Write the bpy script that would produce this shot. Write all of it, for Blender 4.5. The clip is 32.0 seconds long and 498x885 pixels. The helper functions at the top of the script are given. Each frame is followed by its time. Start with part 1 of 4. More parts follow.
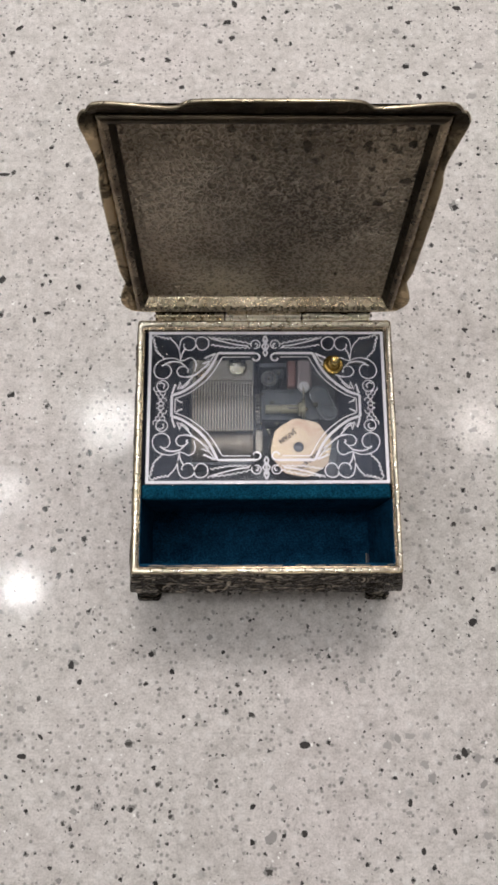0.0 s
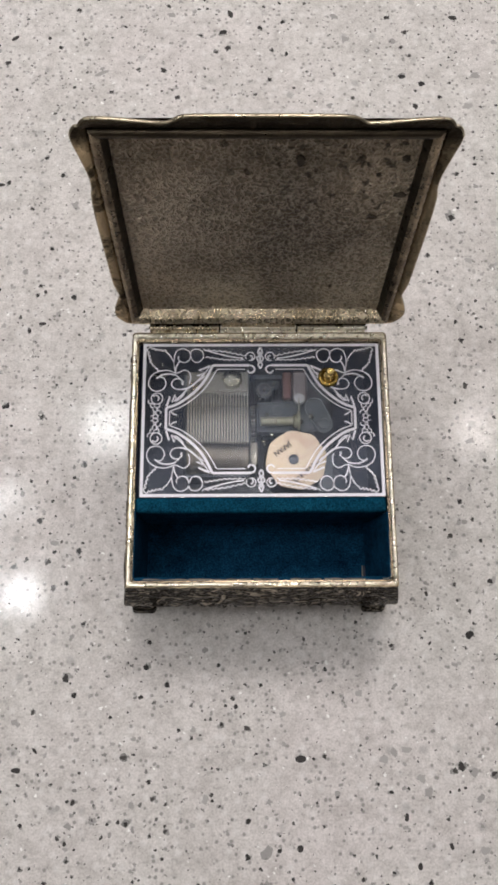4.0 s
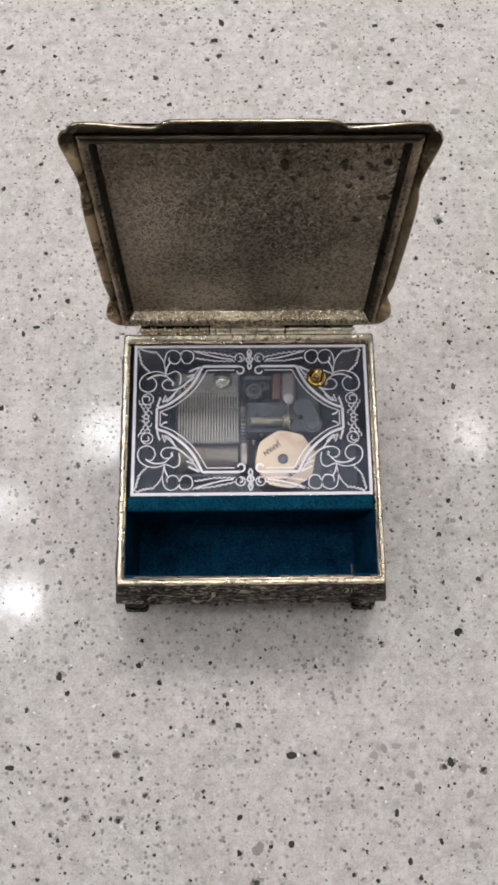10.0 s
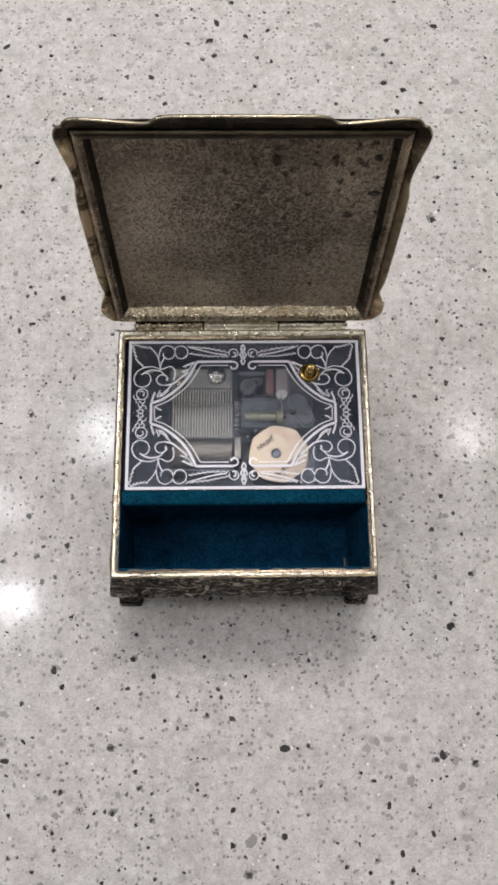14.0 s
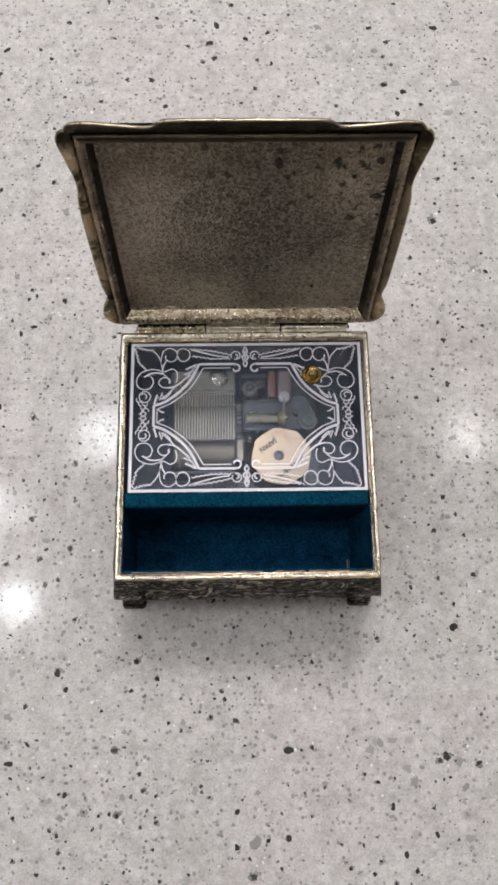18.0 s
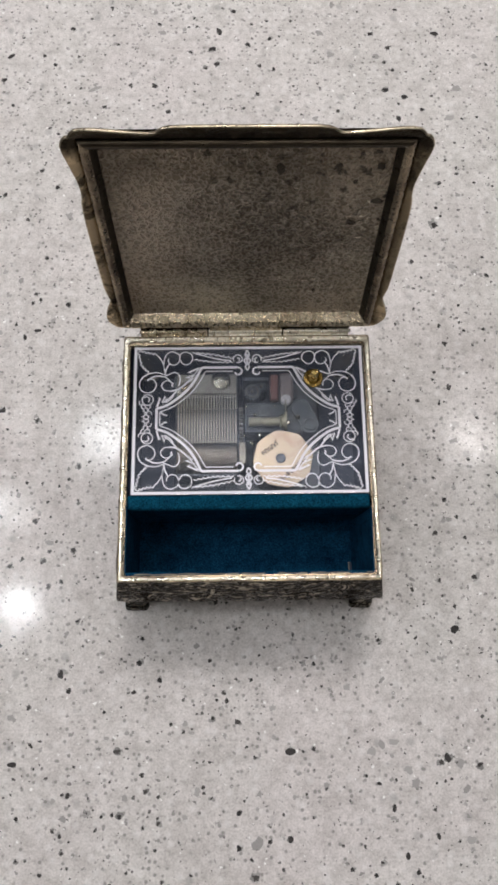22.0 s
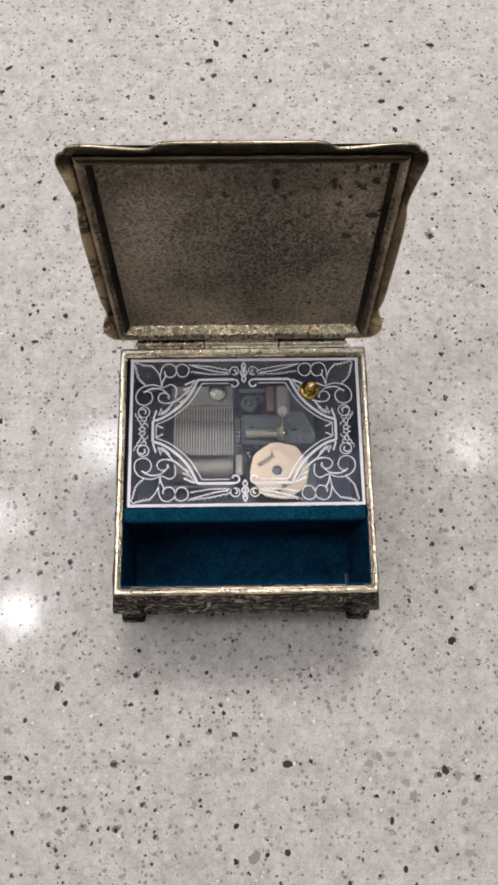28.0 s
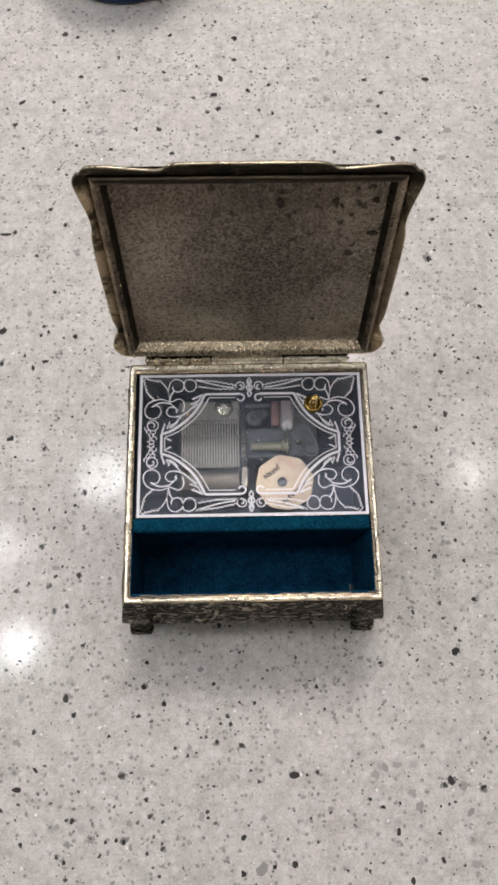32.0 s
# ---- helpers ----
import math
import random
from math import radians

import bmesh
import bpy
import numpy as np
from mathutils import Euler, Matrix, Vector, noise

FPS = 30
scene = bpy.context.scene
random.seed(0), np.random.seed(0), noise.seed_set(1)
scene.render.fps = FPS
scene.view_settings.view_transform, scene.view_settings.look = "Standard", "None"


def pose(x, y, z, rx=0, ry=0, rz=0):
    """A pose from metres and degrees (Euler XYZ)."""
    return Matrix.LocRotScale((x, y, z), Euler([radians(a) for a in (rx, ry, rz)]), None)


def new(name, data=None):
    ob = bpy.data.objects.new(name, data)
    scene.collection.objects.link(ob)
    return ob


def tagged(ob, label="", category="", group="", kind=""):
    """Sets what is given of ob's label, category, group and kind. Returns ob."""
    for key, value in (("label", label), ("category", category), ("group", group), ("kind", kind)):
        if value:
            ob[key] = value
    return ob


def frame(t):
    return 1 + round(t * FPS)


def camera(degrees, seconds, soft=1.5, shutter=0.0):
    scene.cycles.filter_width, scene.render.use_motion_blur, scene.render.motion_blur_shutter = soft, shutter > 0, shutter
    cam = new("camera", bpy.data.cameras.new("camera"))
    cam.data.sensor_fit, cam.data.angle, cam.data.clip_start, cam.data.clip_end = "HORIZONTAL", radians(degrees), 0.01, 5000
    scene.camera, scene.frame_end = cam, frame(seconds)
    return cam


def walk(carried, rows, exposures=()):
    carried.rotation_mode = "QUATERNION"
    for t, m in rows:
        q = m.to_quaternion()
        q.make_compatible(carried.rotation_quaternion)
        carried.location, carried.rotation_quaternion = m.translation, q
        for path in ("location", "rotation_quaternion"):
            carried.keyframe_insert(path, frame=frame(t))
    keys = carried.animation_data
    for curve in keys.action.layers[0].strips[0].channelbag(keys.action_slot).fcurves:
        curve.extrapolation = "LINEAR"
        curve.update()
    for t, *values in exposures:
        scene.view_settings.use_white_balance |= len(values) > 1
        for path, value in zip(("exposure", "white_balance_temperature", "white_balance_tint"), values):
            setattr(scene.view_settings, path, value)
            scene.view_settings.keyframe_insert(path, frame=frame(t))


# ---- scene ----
cam = camera(37.38, 32.0, 3.1)
PATH = [
    (0, -0.00900, -0.01538, 0.29680, 13.366, -0.645, -0.316),
    (0.5, -0.00681, -0.01344, 0.29622, 13.460, -0.614, -0.158),
    (1, -0.00509, -0.01095, 0.29531, 13.486, -0.593, -0.067),
    (1.5, -0.00534, -0.01141, 0.29564, 13.488, -0.524, -0.021),
    (2, -0.00654, -0.01077, 0.29625, 13.511, -0.514, -0.008),
    (2.5, -0.00758, -0.01037, 0.29697, 13.586, -0.514, -0.082),
    (3, -0.00724, -0.00983, 0.29634, 13.587, -0.575, -0.138),
    (3.5, -0.00720, -0.01077, 0.29611, 13.607, -0.634, -0.251),
    (5.5, -0.00538, -0.01414, 0.29809, 13.832, -0.424, -0.507),
    (6, -0.00481, -0.01304, 0.29742, 13.864, -0.378, -0.514),
    (6.5, -0.00517, -0.01160, 0.29619, 13.797, -0.427, -0.561),
    (7, -0.00500, -0.01173, 0.29524, 13.784, -0.457, -0.548),
    (7.5, -0.00473, -0.01189, 0.29635, 13.777, -0.554, -0.568),
    (8, -0.00405, -0.01356, 0.29802, 13.885, -0.538, -0.532),
    (8.5, -0.00519, -0.01309, 0.29876, 13.982, -0.564, -0.521),
    (9, -0.00510, -0.01225, 0.29816, 14.020, -0.611, -0.530),
    (9.5, -0.00467, -0.01338, 0.29941, 14.142, -0.582, -0.542),
    (10, -0.00339, -0.01547, 0.29983, 14.167, -0.552, -0.582),
    (10.5, -0.00406, -0.01698, 0.30031, 14.275, -0.596, -0.637),
    (11, -0.00395, -0.01735, 0.30210, 14.387, -0.554, -0.606),
    (11.5, -0.00441, -0.01764, 0.30264, 14.429, -0.580, -0.545),
    (12, -0.00274, -0.01747, 0.30106, 14.432, -0.652, -0.546),
    (12.5, -0.00469, -0.01864, 0.29963, 14.400, -0.663, -0.582),
    (13, -0.00325, -0.01973, 0.30047, 14.403, -0.686, -0.612),
    (13.5, -0.00238, -0.01991, 0.30151, 14.375, -0.717, -0.595),
    (14, -0.00181, -0.01892, 0.30124, 14.391, -0.711, -0.579),
    (14.5, -0.00373, -0.01774, 0.30107, 14.427, -0.715, -0.550),
    (16.5, -0.00282, -0.01819, 0.30329, 14.577, -0.690, -0.788),
    (17, -0.00262, -0.01772, 0.30231, 14.511, -0.696, -0.852),
    (17.5, -0.00299, -0.01771, 0.30185, 14.498, -0.723, -0.858),
    (18, -0.00297, -0.01843, 0.30173, 14.440, -0.695, -0.835),
    (18.5, -0.00244, -0.01949, 0.30157, 14.468, -0.734, -0.819),
    (19, -0.00285, -0.02050, 0.30278, 14.495, -0.786, -0.823),
    (19.5, -0.00145, -0.02079, 0.30350, 14.544, -0.710, -0.808),
    (20, -0.00219, -0.02094, 0.30347, 14.577, -0.658, -0.806),
    (20.5, -0.00326, -0.02227, 0.30274, 14.629, -0.677, -0.798),
    (21, -0.00452, -0.02338, 0.30336, 14.659, -0.598, -0.768),
    (21.5, -0.00450, -0.02170, 0.30454, 14.703, -0.566, -0.753),
    (22, -0.00281, -0.01905, 0.30348, 14.689, -0.506, -0.762),
    (22.5, -0.00296, -0.01811, 0.30279, 14.631, -0.482, -0.826),
    (23, -0.00274, -0.01865, 0.30067, 14.545, -0.434, -0.853),
    (23.5, -0.00229, -0.01849, 0.30261, 14.568, -0.494, -0.808),
    (24, -0.00463, -0.01452, 0.30379, 14.662, -0.468, -0.736),
    (24.5, -0.00360, -0.01059, 0.30409, 14.755, -0.488, -0.671),
    (25, -0.00130, -0.00960, 0.30263, 14.808, -0.490, -0.658),
    (25.5, -0.00221, -0.01217, 0.30137, 14.807, -0.490, -0.695),
    (27.5, -0.00118, -0.01775, 0.30422, 15.043, -0.505, -0.843),
    (28, -0.00160, -0.01656, 0.30424, 15.072, -0.511, -0.845),
    (28.5, -0.00204, -0.01517, 0.30305, 15.127, -0.427, -0.859),
    (29, -0.00271, -0.01525, 0.30311, 15.129, -0.462, -0.900),
    (29.5, -0.00280, -0.01584, 0.30314, 15.216, -0.485, -0.953),
    (30, -0.00223, -0.01698, 0.30409, 15.259, -0.511, -0.952),
    (30.5, -0.00311, -0.01679, 0.30450, 15.358, -0.459, -0.984),
    (31, -0.00314, -0.01723, 0.30541, 15.618, -0.440, -0.963),
    (31.5, -0.00278, -0.01843, 0.30611, 16.397, -0.377, -0.965),
    (32, -0.00373, -0.02622, 0.30926, 17.699, -0.394, -1.059),
]
TONES = [(0, 0, 6500, 10), (3, 0, 6450, 10), (6, 0, 6380, 9.8), (13, 0, 6330, 9.7), (19, 0, 6290, 9.6), (25, 0, 6310, 9.7), (28, 0, 6440, 10), (32, 0, 6450, 10)]
walk(cam, [(t, pose(x, y, z, rx, ry, rz)) for t, x, y, z, rx, ry, rz in PATH], TONES)

# ---- light: a kitchen with recessed ceiling spots ----
world = bpy.data.worlds.new("room_air")
scene.world = world
world.use_nodes = True
world.node_tree.nodes["Background"].inputs["Color"].default_value = (0.9, 0.95, 1.0, 1)
world.node_tree.nodes["Background"].inputs["Strength"].default_value = 0.03

MM = 0.001
CEILING = 1.5
# seen mirrored in the counter, then unseen spots added as fill: x, y, watts, width
SPOTS = [(-0.530, 0.055, 0.95, 0.06), (-0.575, 0.285, 0.34, 0.08), (-0.332, 0.46, 1.05, 0.13), (0.58, 0.45, 0.34, 0.085),
         (0.06, 0.93, 10.6, 0.58), (-1.05, 1.0, 5.5, 0.3), (1.05, 1.0, 2.4, 0.3), (-1.1, 0.1, 4.4, 0.3), (1.1, 0.1, 0.5, 0.3), (0.0, 0.16, 1.25, 0.1),
         (-1.0, -0.95, 0.15, 0.3), (0.05, -1.0, 0.8, 0.3), (1.05, -0.95, 0.15, 0.3)]
for sx, sy, power, width in SPOTS:
    lamp = bpy.data.lights.new("spot_light", "AREA")
    lamp.shape, lamp.size, lamp.energy, lamp.color = "DISK", width, power, (0.95, 0.985, 0.995) if sx < -0.3 and sy < 0.5 else (1.0, 0.946, 0.915)
    new("spot_light", lamp).matrix_world = pose(sx, sy, CEILING - 0.012)


# ---- materials ----
def material(name, colour, rough=0.5, metal=0.0, **more):
    m = bpy.data.materials.new(name)
    m.use_nodes = True
    b = m.node_tree.nodes["Principled BSDF"]
    b.inputs["Base Color"].default_value = (*colour, 1)
    b.inputs["Roughness"].default_value = rough
    b.inputs["Metallic"].default_value = metal
    for key, value in more.items():
        b.inputs[key.replace("_", " ")].default_value = value
    return m


def node(m, kind, **values):
    n = m.node_tree.nodes.new(kind)
    for key, value in values.items():
        n.inputs[key.replace("_", " ")].default_value = value
    return n


def link(m, a, b):
    m.node_tree.links.new(a, b)


def coords(m):
    return node(m, "ShaderNodeTexCoord").outputs["Object"]


def ramp(m, source, stops):
    r = m.node_tree.nodes.new("ShaderNodeValToRGB")
    link(m, source, r.inputs["Fac"])
    e = r.color_ramp.elements
    while len(e) < len(stops):
        e.new(0.5)
    for k, (p, c) in zip(e, stops):
        k.position, k.color = p, (*c, 1)
    return r.outputs["Color"]


def noise_tex(m, scale, detail=3.0, rough=0.55, distort=0.0, vec=None):
    n = node(m, "ShaderNodeTexNoise", Scale=scale, Detail=detail, Roughness=rough, Distortion=distort)
    link(m, vec or coords(m), n.inputs["Vector"])
    return n.outputs["Fac"]


def cells(m, scale, feature="F1", vec=None):
    n = node(m, "ShaderNodeTexVoronoi", Scale=scale)
    n.feature = feature
    link(m, vec or coords(m), n.inputs["Vector"])
    return n


def mixed(m, fac, a, b, blend="MIX"):
    n = m.node_tree.nodes.new("ShaderNodeMix")
    n.data_type, n.blend_type = "RGBA", blend
    for source, socket in ((fac, n.inputs[0]), (a, n.inputs[6]), (b, n.inputs[7])):
        if isinstance(source, tuple):
            socket.default_value = (*source, 1)
        elif isinstance(source, float):
            socket.default_value = source
        else:
            link(m, source, socket)
    return n.outputs[2]


def bump(m, height, strength, distance):
    n = node(m, "ShaderNodeBump", Strength=strength, Distance=distance)
    link(m, height, n.inputs["Height"])
    link(m, n.outputs["Normal"], m.node_tree.nodes["Principled BSDF"].inputs["Normal"])


def to(m, socket, name):
    link(m, socket, m.node_tree.nodes["Principled BSDF"].inputs[name])


def quartz():
    m = material("speckled_quartz", (0.6, 0.58, 0.56), 0.1, 0.0, Specular_IOR_Level=0.3)
    v = coords(m)
    tint = ramp(m, noise_tex(m, 8, 3, 0.6, 0.4, v), [(0.36, (0.6, 0.58, 0.559)), (0.64, (0.618, 0.583, 0.571))])
    broad = ramp(m, noise_tex(m, 24, 4, 0.6, 0.0, v), [(0.3, (0.93, 0.925, 0.92)), (0.7, (1.05, 1.05, 1.05))])
    c = mixed(m, 1.0, tint, broad, "MULTIPLY")
    grain = ramp(m, noise_tex(m, 420, 3, 0.6, 0.0, v), [(0.3, (0.83, 0.825, 0.82)), (0.48, (1, 1, 1)), (0.7, (1.08, 1.08, 1.08))])
    c = mixed(m, 1.0, c, grain, "MULTIPLY")
    fine = ramp(m, noise_tex(m, 1250, 2, 0.55, 0.0, v), [(0.32, (0.84, 0.835, 0.83)), (0.5, (1, 1, 1)), (0.68, (1.12, 1.12, 1.12))])
    c = mixed(m, 1.0, c, fine, "MULTIPLY")
    blot = ramp(m, noise_tex(m, 120, 3, 0.6, 0.2, v), [(0.34, (0.86, 0.855, 0.85)), (0.52, (1, 1, 1)), (0.68, (1.06, 1.06, 1.06))])
    c = mixed(m, 1.0, c, blot, "MULTIPLY")
    pale = cells(m, 190, "F1", v)
    c = mixed(m, ramp(m, pale.outputs["Distance"], [(0.12, (0.3, 0.3, 0.3)), (0.36, (0, 0, 0))]), c, (0.82, 0.81, 0.8))
    cloud = cells(m, 150, "F1", v)
    some = ramp(m, cloud.outputs["Color"], [(0.2, (1, 1, 1)), (0.23, (0, 0, 0))])
    smear = ramp(m, cloud.outputs["Distance"], [(0.16, (0.42, 0.42, 0.42)), (0.34, (0, 0, 0))])
    c = mixed(m, mixed(m, 1.0, some, smear, "MULTIPLY"), c, (0.27, 0.26, 0.26))
    dust = cells(m, 430, "F1", v)
    pick = ramp(m, dust.outputs["Color"], [(0.34, (1, 1, 1)), (0.36, (0, 0, 0))])
    dot = ramp(m, dust.outputs["Distance"], [(0.2, (0.72, 0.72, 0.72)), (0.38, (0, 0, 0))])
    c = mixed(m, mixed(m, 1.0, pick, dot, "MULTIPLY"), c, (0.2, 0.19, 0.185))
    to(m, c, "Base Color")
    to(m, ramp(m, noise_tex(m, 300, 2, 0.5, 0.0, v), [(0.3, (0.08, 0.08, 0.08)), (0.75, (0.14, 0.14, 0.14))]), "Roughness")
    bump(m, noise_tex(m, 900, 2, 0.5, 0.0, v), 0.08, 0.0002)
    return m


def chip(name, dark, light, rough):
    m = material(name, dark, rough)
    info = m.node_tree.nodes.new("ShaderNodeNewGeometry").outputs["Random Per Island"]
    c = ramp(m, info, [(0.0, dark), (1.0, light)])
    c = mixed(m, ramp(m, noise_tex(m, 1300, 2), [(0.4, (0, 0, 0)), (0.75, (0.4, 0.4, 0.4))]), c, light)
    to(m, c, "Base Color")
    return m


def old_metal(name, bright, tarnish, rough=0.33, amount=0.5, scale=60, dents=0.25):
    m = material(name, bright, rough, 1.0)
    v = coords(m)
    stain = ramp(m, noise_tex(m, scale, 6, 0.68, 0.6, v), [(amount - 0.16, (0, 0, 0)), (amount + 0.2, (1, 1, 1))])
    c = mixed(m, stain, bright, tarnish)
    pits = ramp(m, noise_tex(m, scale * 14, 2, 0.5, 0.0, v), [(0.26, (1, 1, 1)), (0.36, (0, 0, 0))])
    c = mixed(m, pits, c, (0.05, 0.04, 0.03))
    to(m, c, "Base Color")
    to(m, ramp(m, noise_tex(m, scale * 5, 3, 0.6, 0.0, v), [(0.3, (rough * 0.75,) * 3), (0.75, (rough * 1.6,) * 3)]), "Roughness")
    bump(m, noise_tex(m, scale * (16 if dents < 0.5 else 7), 3, 0.6, 0.0, v), dents, 0.0002 if dents < 0.5 else 0.0005)
    return m


def scroll_cast():
    """Cast metal with black patina in swirling lines between worn bright ridges."""
    m = old_metal("antique_cast_metal", (0.62, 0.555, 0.45), (0.13, 0.11, 0.085), 0.34, 0.52, 120)
    b = m.node_tree.nodes["Principled BSDF"]
    old = b.inputs["Base Color"].links[0].from_socket
    v = coords(m)
    flat = m.node_tree.nodes.new("ShaderNodeVectorMath")
    flat.operation = "MULTIPLY"
    link(m, v, flat.inputs[0])
    flat.inputs[1].default_value = (0.5, 0.5, 1.15)
    swirl = noise_tex(m, 310, 2.5, 0.55, 1.7, flat.outputs[0])
    black = ramp(m, swirl, [(0.33, (0, 0, 0)), (0.42, (1, 1, 1)), (0.58, (1, 1, 1)), (0.66, (0, 0, 0))])
    to(m, mixed(m, black, old, (0.018, 0.015, 0.012)), "Base Color")
    bump(m, ramp(m, swirl, [(0.36, (1, 1, 1)), (0.47, (0, 0, 0)), (0.6, (1, 1, 1))]), 0.9, 0.0008)
    return m


def pebbled():
    """Leather-like pebbled metal: pale ridges, dark pits, dark heart, painted sheen and dark specks."""
    m = material("pebbled_lid_metal", (0.36, 0.32, 0.265), 0.42, 1.0)
    v = coords(m)
    wob = node(m, "ShaderNodeTexNoise", Scale=420.0, Detail=2.0)
    link(m, v, wob.inputs["Vector"])
    shift = m.node_tree.nodes.new("ShaderNodeVectorMath")
    shift.operation = "MULTIPLY_ADD"
    link(m, wob.outputs["Color"], shift.inputs[0])
    shift.inputs[1].default_value = (0.0018, 0.0018, 0.0018)
    link(m, v, shift.inputs[2])
    peb = cells(m, 760, "F1", shift.outputs[0]).outputs["Distance"]
    worm = noise_tex(m, 620, 1.5, 0.5, 0.45, v)
    pit = ramp(m, peb, [(0.1, (1, 1, 1)), (0.7, (0, 0, 0))])
    ridge = ramp(m, worm, [(0.36, (0, 0, 0)), (0.5, (1, 1, 1)), (0.64, (0, 0, 0))])
    height = mixed(m, 0.85, pit, ridge)
    broad = noise_tex(m, 24, 4, 0.62, 0.5, v)
    big = node(m, "ShaderNodeTexNoise", Scale=38.0, Detail=3.0)
    link(m, v, big.inputs["Vector"])

    def patch(centre, inner, outer, amount):
        """A ragged patch of tone round a place on the panel."""
        heart = m.node_tree.nodes.new("ShaderNodeVectorMath")
        heart.operation = "DISTANCE"
        drift = m.node_tree.nodes.new("ShaderNodeVectorMath")
        drift.operation = "MULTIPLY_ADD"
        link(m, big.outputs["Color"], drift.inputs[0])
        drift.inputs[1].default_value = (0.045, 0.045, 0.045)
        link(m, v, drift.inputs[2])
        link(m, drift.outputs[0], heart.inputs[0])
        heart.inputs[1].default_value = tuple(k + 0.0225 for k in centre)
        return ramp(m, heart.outputs["Value"], [(inner, (amount,) * 3), (outer, (0, 0, 0))])

    c = mixed(m, ramp(m, broad, [(0.36, (0, 0, 0)), (0.64, (1, 1, 1))]), (0.63, 0.525, 0.395), (0.42, 0.345, 0.255))
    # Broad patches: stains, with the panel's sheen painted in as paler tones.
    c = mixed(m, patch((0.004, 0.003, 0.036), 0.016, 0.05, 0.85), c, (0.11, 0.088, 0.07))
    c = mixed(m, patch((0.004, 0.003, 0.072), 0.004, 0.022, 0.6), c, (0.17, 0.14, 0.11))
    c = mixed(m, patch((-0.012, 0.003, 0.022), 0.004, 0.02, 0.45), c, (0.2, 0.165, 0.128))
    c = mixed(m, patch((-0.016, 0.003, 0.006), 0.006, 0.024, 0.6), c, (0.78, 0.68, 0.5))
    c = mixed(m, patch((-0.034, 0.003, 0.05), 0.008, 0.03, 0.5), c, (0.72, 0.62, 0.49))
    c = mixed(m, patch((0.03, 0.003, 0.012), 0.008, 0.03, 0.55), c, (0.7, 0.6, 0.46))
    # Pits darkened and ridges paled: patina plus the relief's shade and highlights.
    c = mixed(m, ramp(m, height, [(0.0, (0.5, 0.5, 0.5)), (0.6, (0, 0, 0))]), c, (0.09, 0.075, 0.058))
    c = mixed(m, ramp(m, height, [(0.45, (0, 0, 0)), (1.0, (0.5, 0.5, 0.5))]), c, (0.72, 0.63, 0.52))
    grit = noise_tex(m, 260, 2, 0.5, 0.3, v)
    spread = mixed(m, 1.0, patch((0.03, 0.003, 0.066), 0.012, 0.036, 1.0), patch((-0.004, 0.003, 0.077), 0.01, 0.03, 0.9), "LIGHTEN")
    spots = mixed(m, 1.0, ramp(m, grit, [(0.33, (0.85, 0.85, 0.85)), (0.39, (0, 0, 0))]), spread, "MULTIPLY")
    c = mixed(m, spots, c, (0.045, 0.036, 0.03))
    few = ramp(m, noise_tex(m, 130, 2, 0.5, 0.3, v), [(0.21, (0.8, 0.8, 0.8)), (0.25, (0, 0, 0))])
    c = mixed(m, few, c, (0.05, 0.04, 0.034))
    to(m, c, "Base Color")
    to(m, ramp(m, worm, [(0.3, (0.3, 0.3, 0.3)), (0.7, (0.42, 0.42, 0.42))]), "Roughness")
    bump(m, height, 1.0, 0.0016)
    return m


def flange_metal():
    """Mottled gilt and dark patina, more gilt towards one side and the foot, darker along the top."""
    m = old_metal("mottled_gilt_flange", (0.3, 0.235, 0.15), (0.035, 0.028, 0.02), 0.36, 0.46, 150, 0.7)
    b = m.node_tree.nodes["Principled BSDF"]
    old = b.inputs["Base Color"].links[0].from_socket
    v = coords(m)
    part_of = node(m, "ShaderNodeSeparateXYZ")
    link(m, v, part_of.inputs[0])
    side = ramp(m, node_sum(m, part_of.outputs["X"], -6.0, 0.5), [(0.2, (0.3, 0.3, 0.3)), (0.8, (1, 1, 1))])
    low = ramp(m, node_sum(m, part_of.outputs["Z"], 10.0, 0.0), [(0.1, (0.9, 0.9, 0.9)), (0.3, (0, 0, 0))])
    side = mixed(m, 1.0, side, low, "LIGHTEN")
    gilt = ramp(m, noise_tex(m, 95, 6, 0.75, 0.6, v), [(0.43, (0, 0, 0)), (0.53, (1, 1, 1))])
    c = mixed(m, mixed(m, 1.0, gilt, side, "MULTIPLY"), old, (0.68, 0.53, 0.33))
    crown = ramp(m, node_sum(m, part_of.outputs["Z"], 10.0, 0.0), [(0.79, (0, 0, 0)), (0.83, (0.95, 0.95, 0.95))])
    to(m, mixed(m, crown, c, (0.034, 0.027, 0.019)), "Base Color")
    return m


def node_sum(m, socket, factor, offset):
    n = m.node_tree.nodes.new("ShaderNodeMath")
    n.operation = "MULTIPLY_ADD"
    link(m, socket, n.inputs[0])
    n.inputs[1].default_value, n.inputs[2].default_value = factor, offset
    return n.outputs[0]


